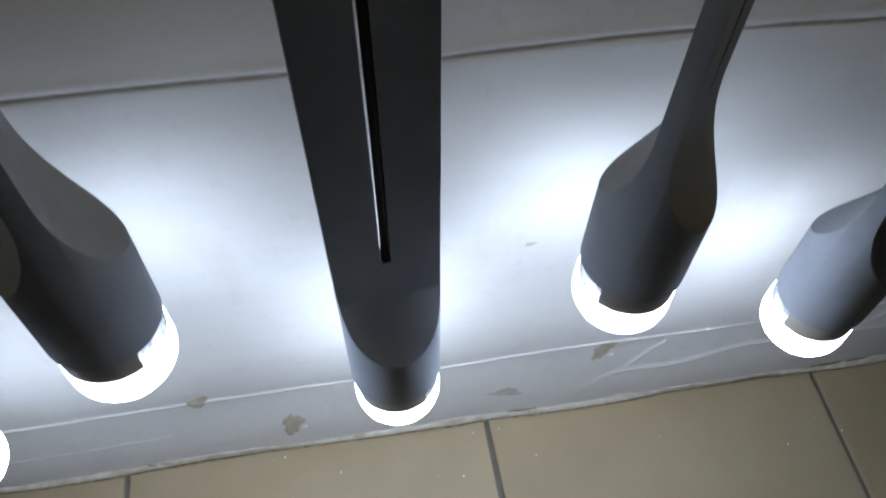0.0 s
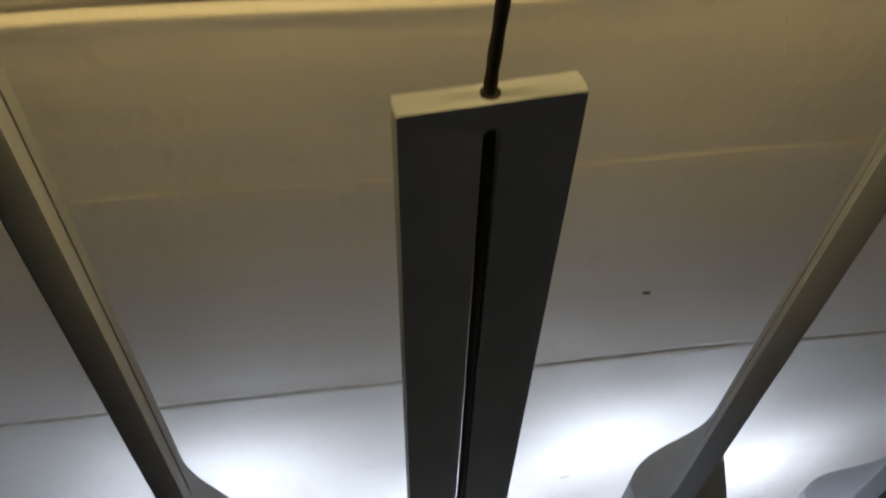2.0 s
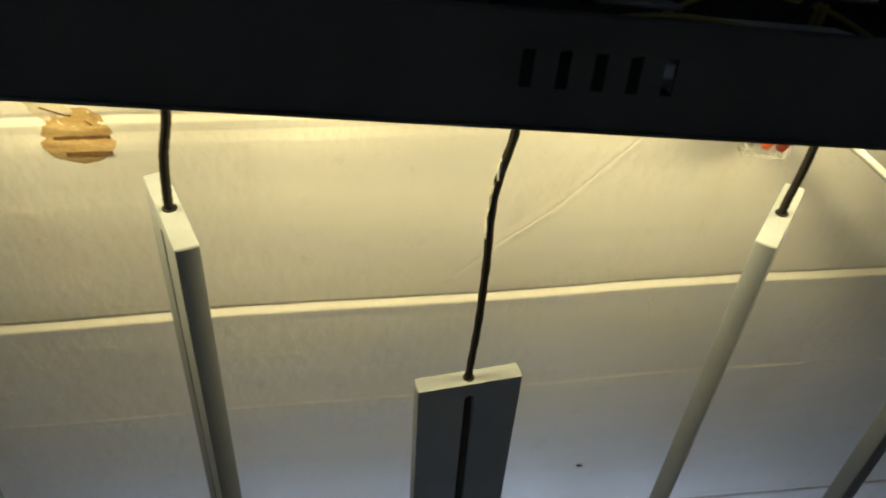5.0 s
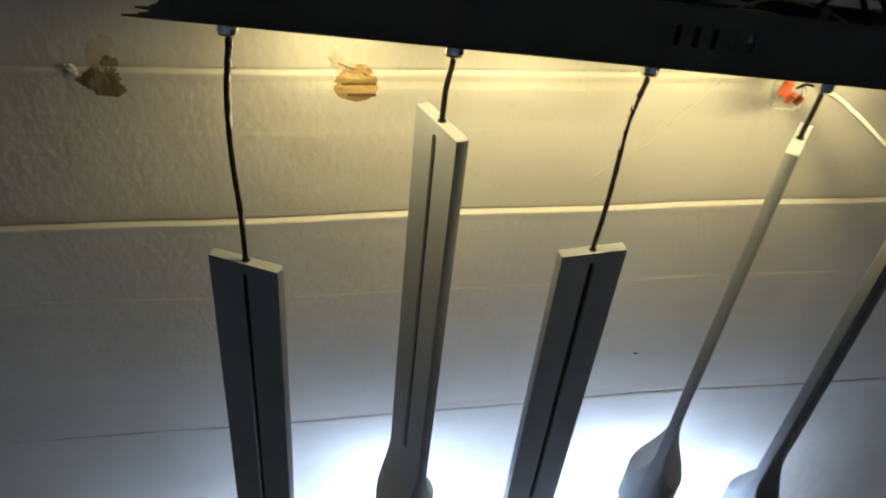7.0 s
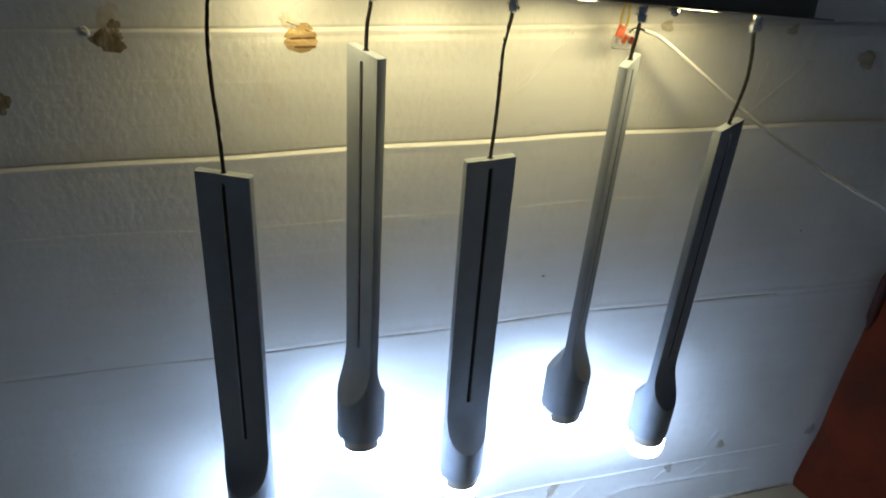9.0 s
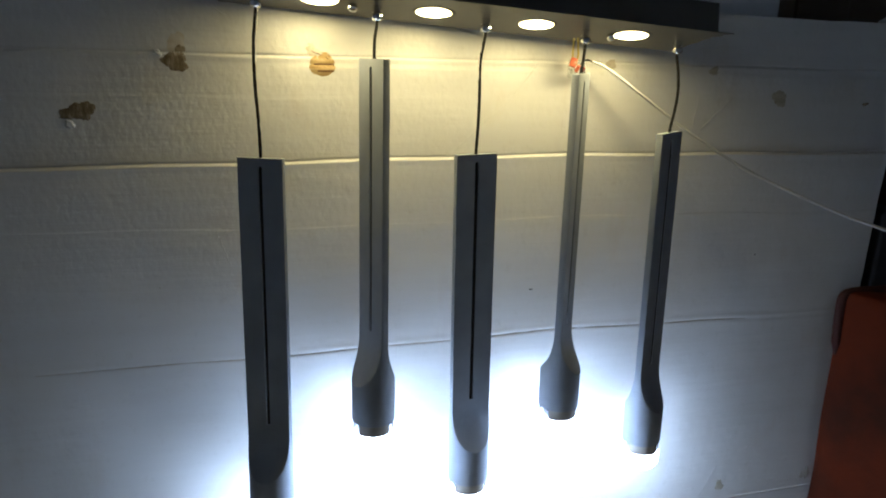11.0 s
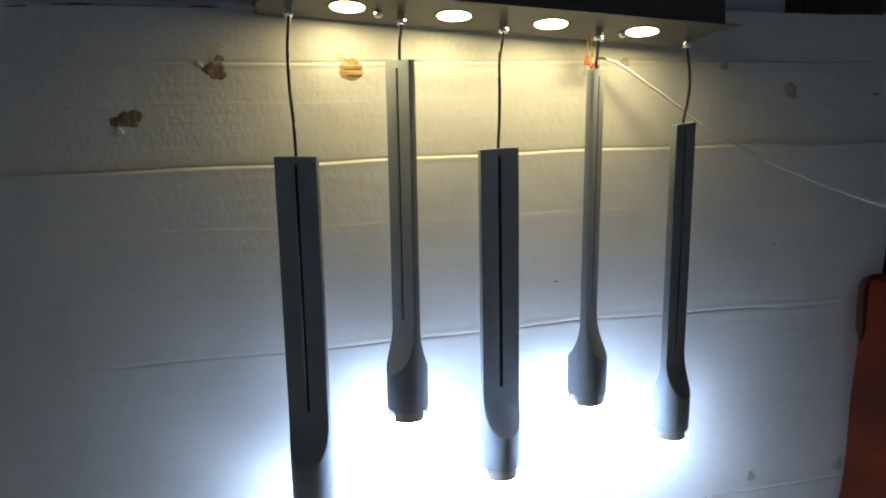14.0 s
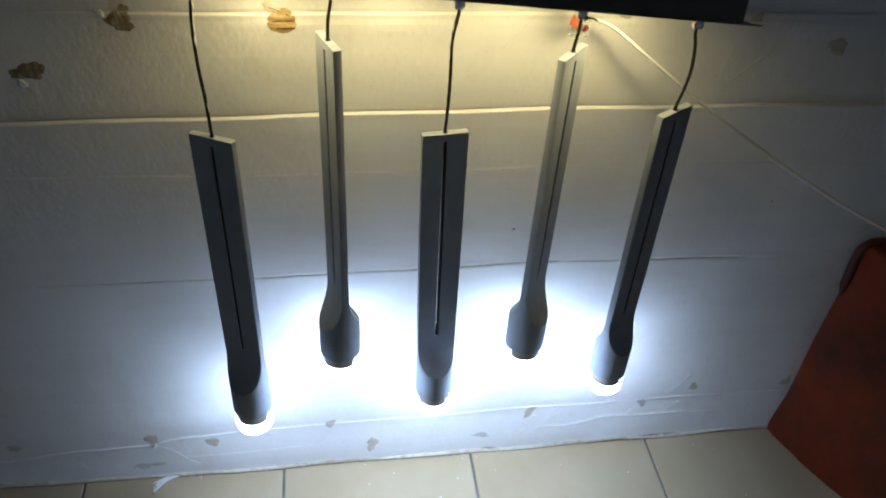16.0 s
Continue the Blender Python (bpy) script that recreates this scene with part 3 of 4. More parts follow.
blot(board, "glue_smear", -0.4430, 0.8390, 0.0105, 0.0140, M_SMEAR, 6, "faint brown glue smear", 0.2, 0.0003)
blot(board, "glue_smear", -0.4400, 0.8330, 0.0060, 0.0080, M_TORN, 62, "faint brown glue smear", 0.22, 0.0004)
blot(board, "torn_spot", -0.5480, 0.7640, 0.0105, 0.0120, M_TORN, 8, TORN, 0.26)
blot(board, "torn_spot", -0.5660, 0.7595, 0.0085, 0.0060, M_TORN, 9, TORN, 0.3)
blot(board, "torn_spot", -0.5570, 0.7620, 0.0100, 0.0080, M_TORN, 33, TORN, 0.2)
blot(board, "paper_flap", -0.5640, 0.7480, 0.0055, 0.0050, M_PAPER, 10, "curled white paper flap", 0.2, 0.0015)
blot(board, "paper_flap", -0.4640, 0.8305, 0.0050, 0.0028, M_PAPER, 11, "curled white paper flap", 0.35, 0.002, -25)
# Dark strips on the face paint the shade in gaps along the top edge.
for k, (xa, xb, zc) in enumerate([(-0.760, -0.690, 0.8948), (-0.6714, -0.6504, 0.8955), (-0.6229, -0.5780, 0.8984), (-0.585, -0.493, 0.8978), (-0.4764, -0.4327, 0.8970)]):
    blot(board, "gap_shade", (xa + xb) / 2, zc, (xb - xa) / 2, (0.0010, 0.0011, 0.0013, 0.0006, 0.0011)[k], M_FLUTE, 70 + k, "dark strip painted for the shade in a top edge gap", 0.35, 0.0008, (2, 2, 0, -1, -1)[k])
blot(board, "torn_spot", 0.4120, 0.7830, 0.0135, 0.0110, M_PALE, 12, TORN, 0.22, 0.0007, -20)
blot(board, "torn_spot", 0.1235, 0.8280, 0.0065, 0.0070, M_PALE, 13, TORN, 0.3)
blot(board, "torn_spot", 0.2905, 0.8215, 0.0065, 0.0065, M_PALE, 14, TORN, 0.35)
blot(board, "torn_spot", 0.5745, 0.7750, 0.0062, 0.0026, M_TORN, 15, "small grey scuff", 0.35)
blot(board, "torn_spot", 0.4010, 0.1270, 0.0068, 0.0110, M_PALE, 16, TORN, 0.34)
blot(board, "torn_spot", 0.3110, 0.0930, 0.0075, 0.0105, M_GRIME, 17, "grey puckered scar", 0.3)
blot(board, "torn_spot", 0.5800, 0.1250, 0.0080, 0.0120, M_GRIME, 18, "grey puckered scar", 0.4)
blot(board, "torn_spot", 0.1020, 0.0925, 0.0085, 0.0140, M_PALE, 19, TORN, 0.3, 0.0006, -30)
blot(board, "paper_flap", 0.1110, 0.0815, 0.0028, 0.0014, M_PAPER, 20, "curled white paper flap", 0.3, 0.0008)
blot(board, "torn_spot", -0.2475, 0.0995, 0.0062, 0.0125, M_PALE, 21, TORN, 0.34, 0.0006, -25)
blot(board, "torn_spot", -0.1775, 0.0425, 0.0090, 0.0150, M_PALE, 22, "grey torn scar near the foot", 0.36)
blot(board, "paper_flap", -0.1680, 0.0350, 0.0028, 0.0016, M_PAPER, 23, "curled white paper flap", 0.3, 0.0008)
blot(board, "paper_flap", -0.5400, 0.0775, 0.0050, 0.0030, M_PAPER, 36, "curled white paper flap", 0.3, 0.0035, 55)
blot(board, "torn_spot", -0.4460, 0.0765, 0.0130, 0.0085, M_PALE, 24, TORN, 0.25, 0.0006, -8)
blot(board, "torn_spot", -0.5415, 0.0925, 0.0100, 0.0150, M_PALE, 25, TORN, 0.28)
blot(board, "torn_spot", -0.7550, 0.0965, 0.0125, 0.0075, M_GRIME, 26, "dark scuffed spot", 0.3)
blot(board, "grime_patch", 0.0170, 0.0430, 0.0160, 0.0050, M_GRIME, 27, "grey grime near the foot", 0.4, 0.0004)
blot(board, "grime_patch", -0.5580, 0.0300, 0.0230, 0.0060, M_GRIME, 28, "grey grime near the foot", 0.5, 0.0004)
fringe = random.Random(41)
for k in range(15):
    cx = fringe.uniform(-0.85, 0.58)
    blot(board, "frayed_patch", cx, 0.0075 + fringe.uniform(-0.001, 0.003), fringe.uniform(0.006, 0.045), fringe.uniform(0.0008, 0.0020), (M_TORN, M_SMEAR, M_SMEAR)[k % 3], 200 + k, "frayed brown paper along the foot", 0.5, 0.0010)
blot(board, "pin_hole", 0.0260, 0.5075, 0.0027, 0.0008, M_BLACK, 29, "small dark slit", 0.25, 0.0008)
blot(board, "pin_hole", 0.4080, 0.5395, 0.0014, 0.0011, M_BLACK, 30, "small dark speck", 0.25)
blot(board, "pin_hole", -0.4786, 0.5447, 0.0014, 0.0012, M_GRIME, 31, "small grey speck", 0.25)
blot(board, "scuff", 0.0170, 0.2640, 0.0040, 0.0020, M_GRIME, 32, "faint grey scuff", 0.4, 0.0004)
for k, (cx, cz, ln) in enumerate([(-0.2720, 0.8204, 0.0250), (-0.2700, 0.8126, 0.0205), (-0.2765, 0.8318, 0.0210)]):
    bm = bmesh.new()
    row = []
    for i in range(13):
        x = cx + ln * (i / 12 - 0.5)
        h = (0.0011, 0.0012, 0.0005)[k] + 0.0004 * noise.noise((200 * x, k, 1))
        zz = cz - (0.42 * (x - cx) if k == 2 else 0)
        row.append([bm.verts.new((x, face_y(x, zz) - 0.0014, zz - h)), bm.verts.new((x, face_y(x, zz) - 0.0014, zz + h))])
    for p, q in zip(row, row[1:]):
        bm.faces.new((p[0], q[0], q[1], p[1]))
    part("flute_gap", bm, M_FLUTE, board, "dark open flute")


# ---- the lamp bar ----
BAR_TILT = (Matrix.Translation((-0.0848, -0.0683, 0.8807)) @ Matrix.Rotation(radians(-2.16), 4, "Z")
            @ Matrix.Rotation(radians(4.05), 4, "Y") @ Matrix.Rotation(radians(-13.3), 4, "X"))
GRIPS = (-0.2713, -0.1349, -0.0028, 0.1288, 0.2595)
SPOTS = (-0.2015, -0.0677, 0.0624, 0.1919)


def build_bar():
    bar = root("lamp_bar", BAR_TILT, "slanted matt black steel lamp bar with four lit downlights", "light fixture")
    L0, L1, W, H, T, INSET = -0.306, 0.281, 0.0569, 0.036, 0.0012, 0.011
    r0 = random.Random(12)
    left, right = [], []
    for k in range(15):
        y = W - 2 * W * k / 14
        left.append((L0 - 0.0020 - 0.0110 * r0.random() ** 1.5, y))
        left.append((L0 - 0.0008, y - W / 22))
        right.append((L1 + 0.0025 + 0.006 * abs(noise.noise((60 * y, 3, 1))) + 0.006 * r0.random() ** 3 + 0.012 * max(0, k - 10) / 4, y))
    left[-1] = (L0 - 0.0030, -W)
    outline = left + right[::-1]
    plate = bmesh.new()
    a = [plate.verts.new((x, y, 0.0)) for x, y in outline]
    c = [plate.verts.new((x, y, T)) for x, y in outline]
    for i in range(len(outline)):
        j = (i + 1) % len(outline)
        plate.faces.new((a[i], a[j], c[j], c[i]))
    plate.faces.new(a[::-1])
    plate.faces.new(c)
    bmesh.ops.recalc_face_normals(plate, faces=plate.faces[:])
    bmesh.ops.triangulate(plate, faces=[f for f in plate.faces if len(f.verts) > 4])
    part("bottom_plate", plate, M_BAR, bar, "black bottom plate with ragged cut ends")
    part("end_panel", box(L0 + INSET, L0 + INSET + T, -W + 0.002, W - 0.002, T, H, 0.0003, 1), M_BAR, bar)
    part("end_panel", box(L1 - T, L1, -W + 0.002, W - 0.002, T, H, 0.0003, 1), M_BAR, bar)
    part("side_panel", box(L0 + INSET + T, L1 - T, W - T - 0.002, W - 0.002, T, H, 0.0003, 1), M_BAR, bar)
    slots = [box(x - 0.0021, x + 0.0021, -W - 0.02, -W + 0.02, 0.0135, 0.0255) for x in (-0.018, -0.0063, 0.0054, 0.0171, 0.0288)]
    me = carved(box(L0 + INSET + T, L1 - T, -W + 0.001, -W + 0.001 + T, T, H), slots)
    mesh_part("side_panel", me, M_BAR, bar, "front side panel with five vent slits")
    part("lip", box(L0 + INSET + T, L1 - T, -W + 0.003, -W + 0.010, H - 0.0014, H, 0.0003, 1), M_BAR, bar)
    part("lip", box(L0 + INSET + T, L1 - T, W - 0.012, W - 0.004, H - 0.0014, H, 0.0003, 1), M_BAR, bar)
    for x in SPOTS:
        bm = lathe([(0.0215, -0.0004), (0.0240, -0.0010), (0.0252, -0.0006), (0.0256, 0.0)], 48)
        ring = part("downlight_rim", bm, M_BAR, bar, "", 40)
        ring.location = (x, 0, 0)
        lens = part("downlight_lens", lathe([(0, -0.0010), (0.016, -0.0010), (0.0214, -0.0006), (0.0214, 0.0002)], 48), M_WARM, bar, "glowing warm-white round lens", 60)
        lens.location = (x, 0, 0)
    for x in (-0.163, 0.165):
        bm = lathe([(0, -0.0095), (0.0028, -0.0092), (0.0048, -0.0074), (0.0056, -0.0045), (0.0050, -0.0016), (0.0032, 0.0)], 24)
        k = part("cap_nut", bm, M_CHROME, bar, "domed chrome cap nut", 50)
        k.location = (x, 0.002, 0)
    # what lies in the open tray
    part("driver_box", box(0.055, 0.135, -0.018, 0.020, T, 0.028, 0.002, 2), M_WHITE, bar, "white lamp driver box")
    part("driver_box", box(-0.150, -0.070, -0.018, 0.020, T, 0.028, 0.002, 2), M_WHITE, bar, "white lamp driver box")
    part("terminal", box(0.0262, 0.0312, -W + 0.0030, -W + 0.0090, 0.0185, 0.0235, 0.0006, 1), M_WHITE, bar, "white terminal behind the last slit")
    part("bracket", box(0.010, 0.040, -0.032, 0.034, 0.0365, 0.0380, 0.0004, 1), M_STEEL, bar, "bare metal mounting bracket")
    part("bracket", box(0.175, 0.188, -0.040, 0.040, 0.0365, 0.0380, 0.0004, 1), M_STEEL, bar, "bare metal mounting bracket")
    wires = [
        ([(-0.02, 0, 0.03), (0.04, -0.012, 0.050), (0.095, 0.008, 0.066), (0.135, -0.004, 0.056), (0.17, 0.005, 0.03)], M_BLACK, 0.0024),
        ([(0.02, 0.018, 0.03), (0.07, 0.006, 0.062), (0.110, 0.016, 0.070), (0.135, 0.014, 0.058), (0.155, 0.012, 0.03)], M_BLACK, 0.0022),
        ([(0.186, 0.0, 0.012), (0.189, -0.002, 0.044), (0.196, 0.0, 0.064), (0.206, 0.0, 0.066), (0.215, 0.002, 0.050), (0.219, 0.002, 0.01)], M_BLACK, 0.0021),
        ([(-0.02, -0.02, 0.020), (0.03, -0.030, 0.034), (0.08, -0.022, 0.030), (0.11, -0.01, 0.022)], M_YELLOW, 0.0011),
        ([(0.05, 0.03, 0.020), (0.09, 0.035, 0.036), (0.13, 0.028, 0.034), (0.16, 0.02, 0.022)], M_YELLOW, 0.0011),
        ([(0.10, 0.0, 0.034), (0.13, 0.012, 0.047), (0.19, 0.006, 0.044), (0.24, 0.02, 0.03), (0.255, 0.01, 0.012)], M_BLACK, 0.0018),
        ([(0.08, -0.03, 0.020), (0.12, -0.034, 0.032), (0.16, -0.030, 0.030), (0.20, -0.02, 0.015)], M_BLUE, 0.0011),
    ]
    for pts, mat, r in wires:
        part("wire", pipe(spline(pts), r, 8), mat, bar, "", 60)
    return bar


bar = build_bar()

# ---- the five pendants ----
R_TUBE, L_TUBE, HALF = 0.0277, 0.454, 0.0046


def tube_mesh():
    prof = [(0, 0), (R_TUBE - 0.0006, 0), (R_TUBE, -0.0006), (R_TUBE, -L_TUBE + 0.0008), (R_TUBE - 0.0008, -L_TUBE), (0, -L_TUBE)]
    bm = lathe(prof, 128)
    bmesh.ops.recalc_face_normals(bm, faces=bm.faces[:])
    z0, rho = -0.343, 0.088
    arc = []
    for k in range(25):
        a = radians(45.0 * k / 24)
        arc.append((-HALF - rho + rho * math.cos(a), z0 - rho * math.sin(a)))
    front = [(-HALF, 0.03)] + arc + [(-0.07, arc[-1][1] - 0.02), (-0.07, 0.03)]
    back = [(-y, z) for y, z in front]
    slot = bmesh.new()
    pts = [(-0.0026, -0.333), (0.0026, -0.333)] + [(0.0026 * math.cos(a), -0.0115 + 0.0022 * math.sin(a)) for a in [math.pi * k / 8 for k in range(9)]]
    a = [slot.verts.new((x, -0.03, z)) for x, z in pts]
    b = [slot.verts.new((x, 0.03, z)) for x, z in pts]
    for i in range(len(pts)):
        j = (i + 1) % len(pts)
        slot.faces.new((a[i], a[j], b[j], b[i]))
    slot.faces.new(a[::-1])
    slot.faces.new(b)
    bmesh.ops.recalc_face_normals(slot, faces=slot.faces[:])
    me = carved(bm, [prism(front, -0.05, 0.05), prism(back, -0.05, 0.05), slot], 0.0005)
    me.name = "tube"
    me.polygons.foreach_set("use_smooth", [not (abs(p.normal.y) > 0.999 and p.area > 5e-5) for p in me.polygons])
    me.set_sharp_from_angle(angle=radians(20))
    return me


TUBE = tube_mesh()


def ring_arc(r0, r1, z0, z1, a0, a1, seg=24):
    bm = lathe([(r0, z0), (r1, z0), (r1, z1), (r0, z1), (r0, z0)], seg, a0, a1)
    for a in (a0, a1):
        c, s = math.cos(radians(a)), math.sin(radians(a))
        bm.faces.new([bm.verts.new((r * c, r * s, z)) for r, z in ((r0, z0), (r1, z0), (r1, z1), (r0, z1))])
    bmesh.ops.remove_doubles(bm, verts=bm.verts[:], dist=1e-6)
    bmesh.ops.recalc_face_normals(bm, faces=bm.faces[:])
    return bm


def pendant(top, lean, turn, grip_x, bows, cable_bow, collar_turn, flecks, label, flake_side=1.0, glowing=M_COOL):
    top = Vector(top)
    down = Vector((lean[0], lean[1], -L_TUBE)).normalized()
    up = -down
    x = Vector((math.cos(radians(turn)), math.sin(radians(turn)), 0))
    x = (x - up * x.dot(up)).normalized()
    y = up.cross(x)
    m = Matrix((x, y, up)).transposed().to_4x4()
    m.translation = top
    lamp = root("pendant_lamp", m, label, "pendant lamp", "pendant lamps on the bar")
    inv = m.inverted()
    mesh_part("tube", TUBE, M_TUBE, lamp)
    # cord from the grip under the bar down into the tube
    g = BAR_TILT @ Vector((grip_x, 0, 0))
    normal = (BAR_TILT.to_3x3() @ Vector((0, 0, -1))).normalized()
    g0 = g + normal * 0.014
    pts = [g0, g0 + normal * 0.006 * 0.3 + Vector((0, 0, -0.006))]
    n = len(bows)
    for k, (bx, by) in enumerate(bows):
        f = (k + 1) / (n + 1)
        pts.append(g0.lerp(top, f) + Vector((bx, by, 0)))
    pts += [top + up * 0.006, top - up * 0.004]
    cord_path = [inv @ p for p in spline(pts, 10)]
    cord = part("cord", pipe(cord_path, lambda f: 0.0019 + 0.00012 * math.sin(90 * f), 12), M_BLACK, lamp, "black cord", 70)
    fr = random.Random(int(1000 * abs(top.x)))
    for f0, f1, cnt in flecks:
        for _ in range(cnt):
            p = cord_path[int((f0 + (f1 - f0) * fr.random()) * (len(cord_path) - 1))]
            bm = bmesh.new()
            bmesh.ops.create_icosphere(bm, subdivisions=1, radius=1)
            s = (fr.uniform(0.0006, 0.0012), fr.uniform(0.0006, 0.0012), fr.uniform(0.0010, 0.0036))
            w = inv.to_3x3() @ Vector((flake_side * fr.uniform(1.0, 2.2), -0.9, 0)).normalized()
            for v in bm.verts:
                v.co = p + w * 0.0021 + Vector((v.co.x * s[0], v.co.y * s[1], v.co.z * s[2])) + Vector((0, 0, fr.uniform(-0.004, 0.004)))
            part("paint_fleck", bm, M_PAPER, cord)
    part("cord_hole", lathe([(0.0030, 0.0), (0.0030, 0.0004), (0.0018, 0.0006), (0.0018, 0.0)], 20), M_BLACK, lamp, "dark cord grommet")
    # chrome grip under the bar
    gm = inv @ (Matrix.Translation(g) @ BAR_TILT.to_3x3().to_4x4())
    bm = lathe([(0.0034, 0.0), (0.0056, -0.0003), (0.0057, -0.0072), (0.0048, -0.0077), (0.0048, -0.0088), (0.0064, -0.0094), (0.0067, -0.0132), (0.0056, -0.0160), (0.0034, -0.0174), (0.0016, -0.0174)], 10)
    grip = part("cord_grip", bm, M_CHROME, lamp, "faceted chrome cord grip", 25)
    grip.matrix_basis = gm
    # cable that runs down the slot
    cb = [(0.0, 0.0, -0.004), (cable_bow * 0.2, -0.0022, -0.025), (cable_bow * 0.6, -0.0024, -0.08), (cable_bow, -0.0024, -0.16), (cable_bow * 1.1, -0.0026, -0.25), (cable_bow * 0.6, -0.0024, -0.31), (0, -0.001, -0.345)]
    part("slot_cable", pipe([Vector(p) for p in spline(cb, 8)], 0.0021, 10), M_BLACK, lamp, "black cable in the slot", 60)
    # lamp head
    zb = -L_TUBE
    for a in (90, 270):
        part("collar", ring_arc(0.0246, 0.0264, zb - 0.0140, zb + 0.002, a - 47 + collar_turn, a + 47 + collar_turn), M_COLLAR, lamp, "taupe lamp collar segment", 40)
    for a in (0, 180):
        part("window", ring_arc(0.0242, 0.0262, zb - 0.0136, zb + 0.001, a - 42 + collar_turn, a + 42 + collar_turn), M_WINDOW, lamp, "acrylic window with reflection streaks in its colour", 40)
    bm = lathe([(0.0, zb + 0.001), (0.0205, zb + 0.001), (0.0205, zb - 0.0134), (0.0, zb - 0.0134)], 40)
    bmesh.ops.recalc_face_normals(bm, faces=bm.faces[:])
    part("lamp_neck", bm, M_NECK, lamp, "metal neck with reflection streaks in its colour", 40)
    head = [(0.0, zb - 0.0142), (0.0232, zb - 0.0142), (0.0262, zb - 0.0145), (0.0271, zb - 0.0165), (0.0272, zb - 0.0290), (0.0265, zb - 0.0330), (0.0249, zb - 0.0365), (0.0221, zb - 0.0388), (0.0180, zb - 0.0400), (0.0, zb - 0.0405)]
    bm = lathe(head, 48)
    bmesh.ops.recalc_face_normals(bm, faces=bm.faces[:])
    part("diffuser", bm, glowing, lamp, "glowing cool-white acrylic diffuser", 40)
    return lamp


GREY = "grey tube pendant lamp, slotted flat stem, "
pendant((-0.3565, -0.071, 0.7175), (0.000, -0.016), -27, GRIPS[0], [(-0.0035, 0), (-0.0035, 0), (-0.001, 0)], 0.0007, 30, [(0.10, 0.42, 26), (0.68, 0.74, 3)], GREY + "flaking cord", glowing=M_COOL_WEAK)
pendant((-0.2245, -0.0725, 0.8315), (-0.001, -0.016), -71, GRIPS[1], [(-0.001, 0)], 0.0003, 63, [], GREY + "short cord")
pendant((-0.0955, -0.0765, 0.7190), (0.008, -0.001), 5, GRIPS[2], [(-0.0035, 0), (-0.0015, 0), (-0.0002, 0)], 0.0006, -15, [(0.26, 0.44, 13)], GREY + "flaking cord", -1.0)
pendant((0.0395, -0.0785, 0.8190), (0.001, -0.006), 48.5, GRIPS[3], [(0.0004, 0)], 0.0003, -55, [], GREY + "short cord")
pendant((0.1755, -0.0800, 0.7445), (0.007, -0.003), 30, GRIPS[4], [(0.004, 0), (0.0065, 0), (0.004, 0)], 0.0003, -52, [], GREY + "bent cord")


# ---- wiring on the backdrop ----
def connector():
    c = root("wire_connector", pose(0.0620, -0.0180, 0.8275, 0, 0, -12), "clear wire connector with orange levers, hanging by its wires", "connector")
    # three ports side by side: a sloped clear body with ribs between them
    outline = [(-0.0060, -0.0010), (-0.0064, -0.0150), (-0.0035, -0.0180), (0.0052, -0.0175), (0.0060, -0.0120), (0.0060, 0.0015), (0.0010, 0.0035), (-0.0040, 0.0020)]
    bm = prism(outline, -0.0105, 0.0115)
    bmesh.ops.bevel(bm, geom=bm.edges[:], offset=0.0006, segments=2, affect="EDGES", profile=0.5)
    housing = part("housing", bm, M_HOUSING, c, "clear plastic housing", 40)
    housing.visible_shadow = False
    for x in (-0.0105, -0.0035, 0.0040, 0.0110):
        rib = part("rib", box(x - 0.0006, x + 0.0006, -0.0076, -0.0058, -0.0140, -0.0005, 0.0004, 1), M_HOUSING, c, "clear moulded rib")
        rib.visible_shadow = False
    for x, z, w, h, rx, ry, mat, name in ((-0.0064, 0.0026, 0.0044, 0.0064, -16, 20, M_ORANGE, "orange lever, raised"), (-0.0002, -0.0050, 0.0022, 0.0050, 12, 24, M_ORANGE, "orange lever"),
                                          (0.0068, -0.0062, 0.0022, 0.0040, 6, 22, M_LEVER, "dark red lever")):
        bm = box(-w, w, -0.0017, 0.0017, -h, h, 0.0009, 2)
        bm = box(-w * 0.7, w * 0.7, -0.0026, -0.0012, h * 0.35, h * 0.85, 0.0004, 1, bm)
        lever = part("lever", bm, mat, c, name, 40)
        lever.matrix_basis = pose(x, -0.0078, z, rx, ry, 4)
    for x in (-0.0070, 0.0003, 0.0075):
        part("clamp", box(x - 0.0016, x + 0.0016, -0.0030, 0.0034, -0.0118, -0.0050, 0.0005, 1), M_STEEL, c, "metal clamp")
    for k, pts in enumerate([[(-0.0045, 0, -0.001), (-0.0066, -0.003, 0.012), (-0.0085, -0.010, 0.026), (-0.0105, -0.020, 0.046), (-0.013, -0.030, 0.075)],
                             [(-0.0010, 0, -0.001), (0.0004, -0.004, 0.012), (-0.0030, -0.012, 0.026), (-0.0075, -0.022, 0.046), (-0.011, -0.032, 0.075)],
                             [(0.0050, -0.001, 0.000), (0.0090, -0.004, 0.0055), (0.0150, -0.007, 0.0060), (0.0190, -0.008, 0.0045)]]):
        part("lead", pipe(spline(pts), (0.0014, 0.0014, 0.0011)[k], 8), (M_YELLOW, M_YELLOW, M_BLACK)[k], c, ("yellow lead", "yellow lead", "short black lead")[k], 60)
    return c


connector()
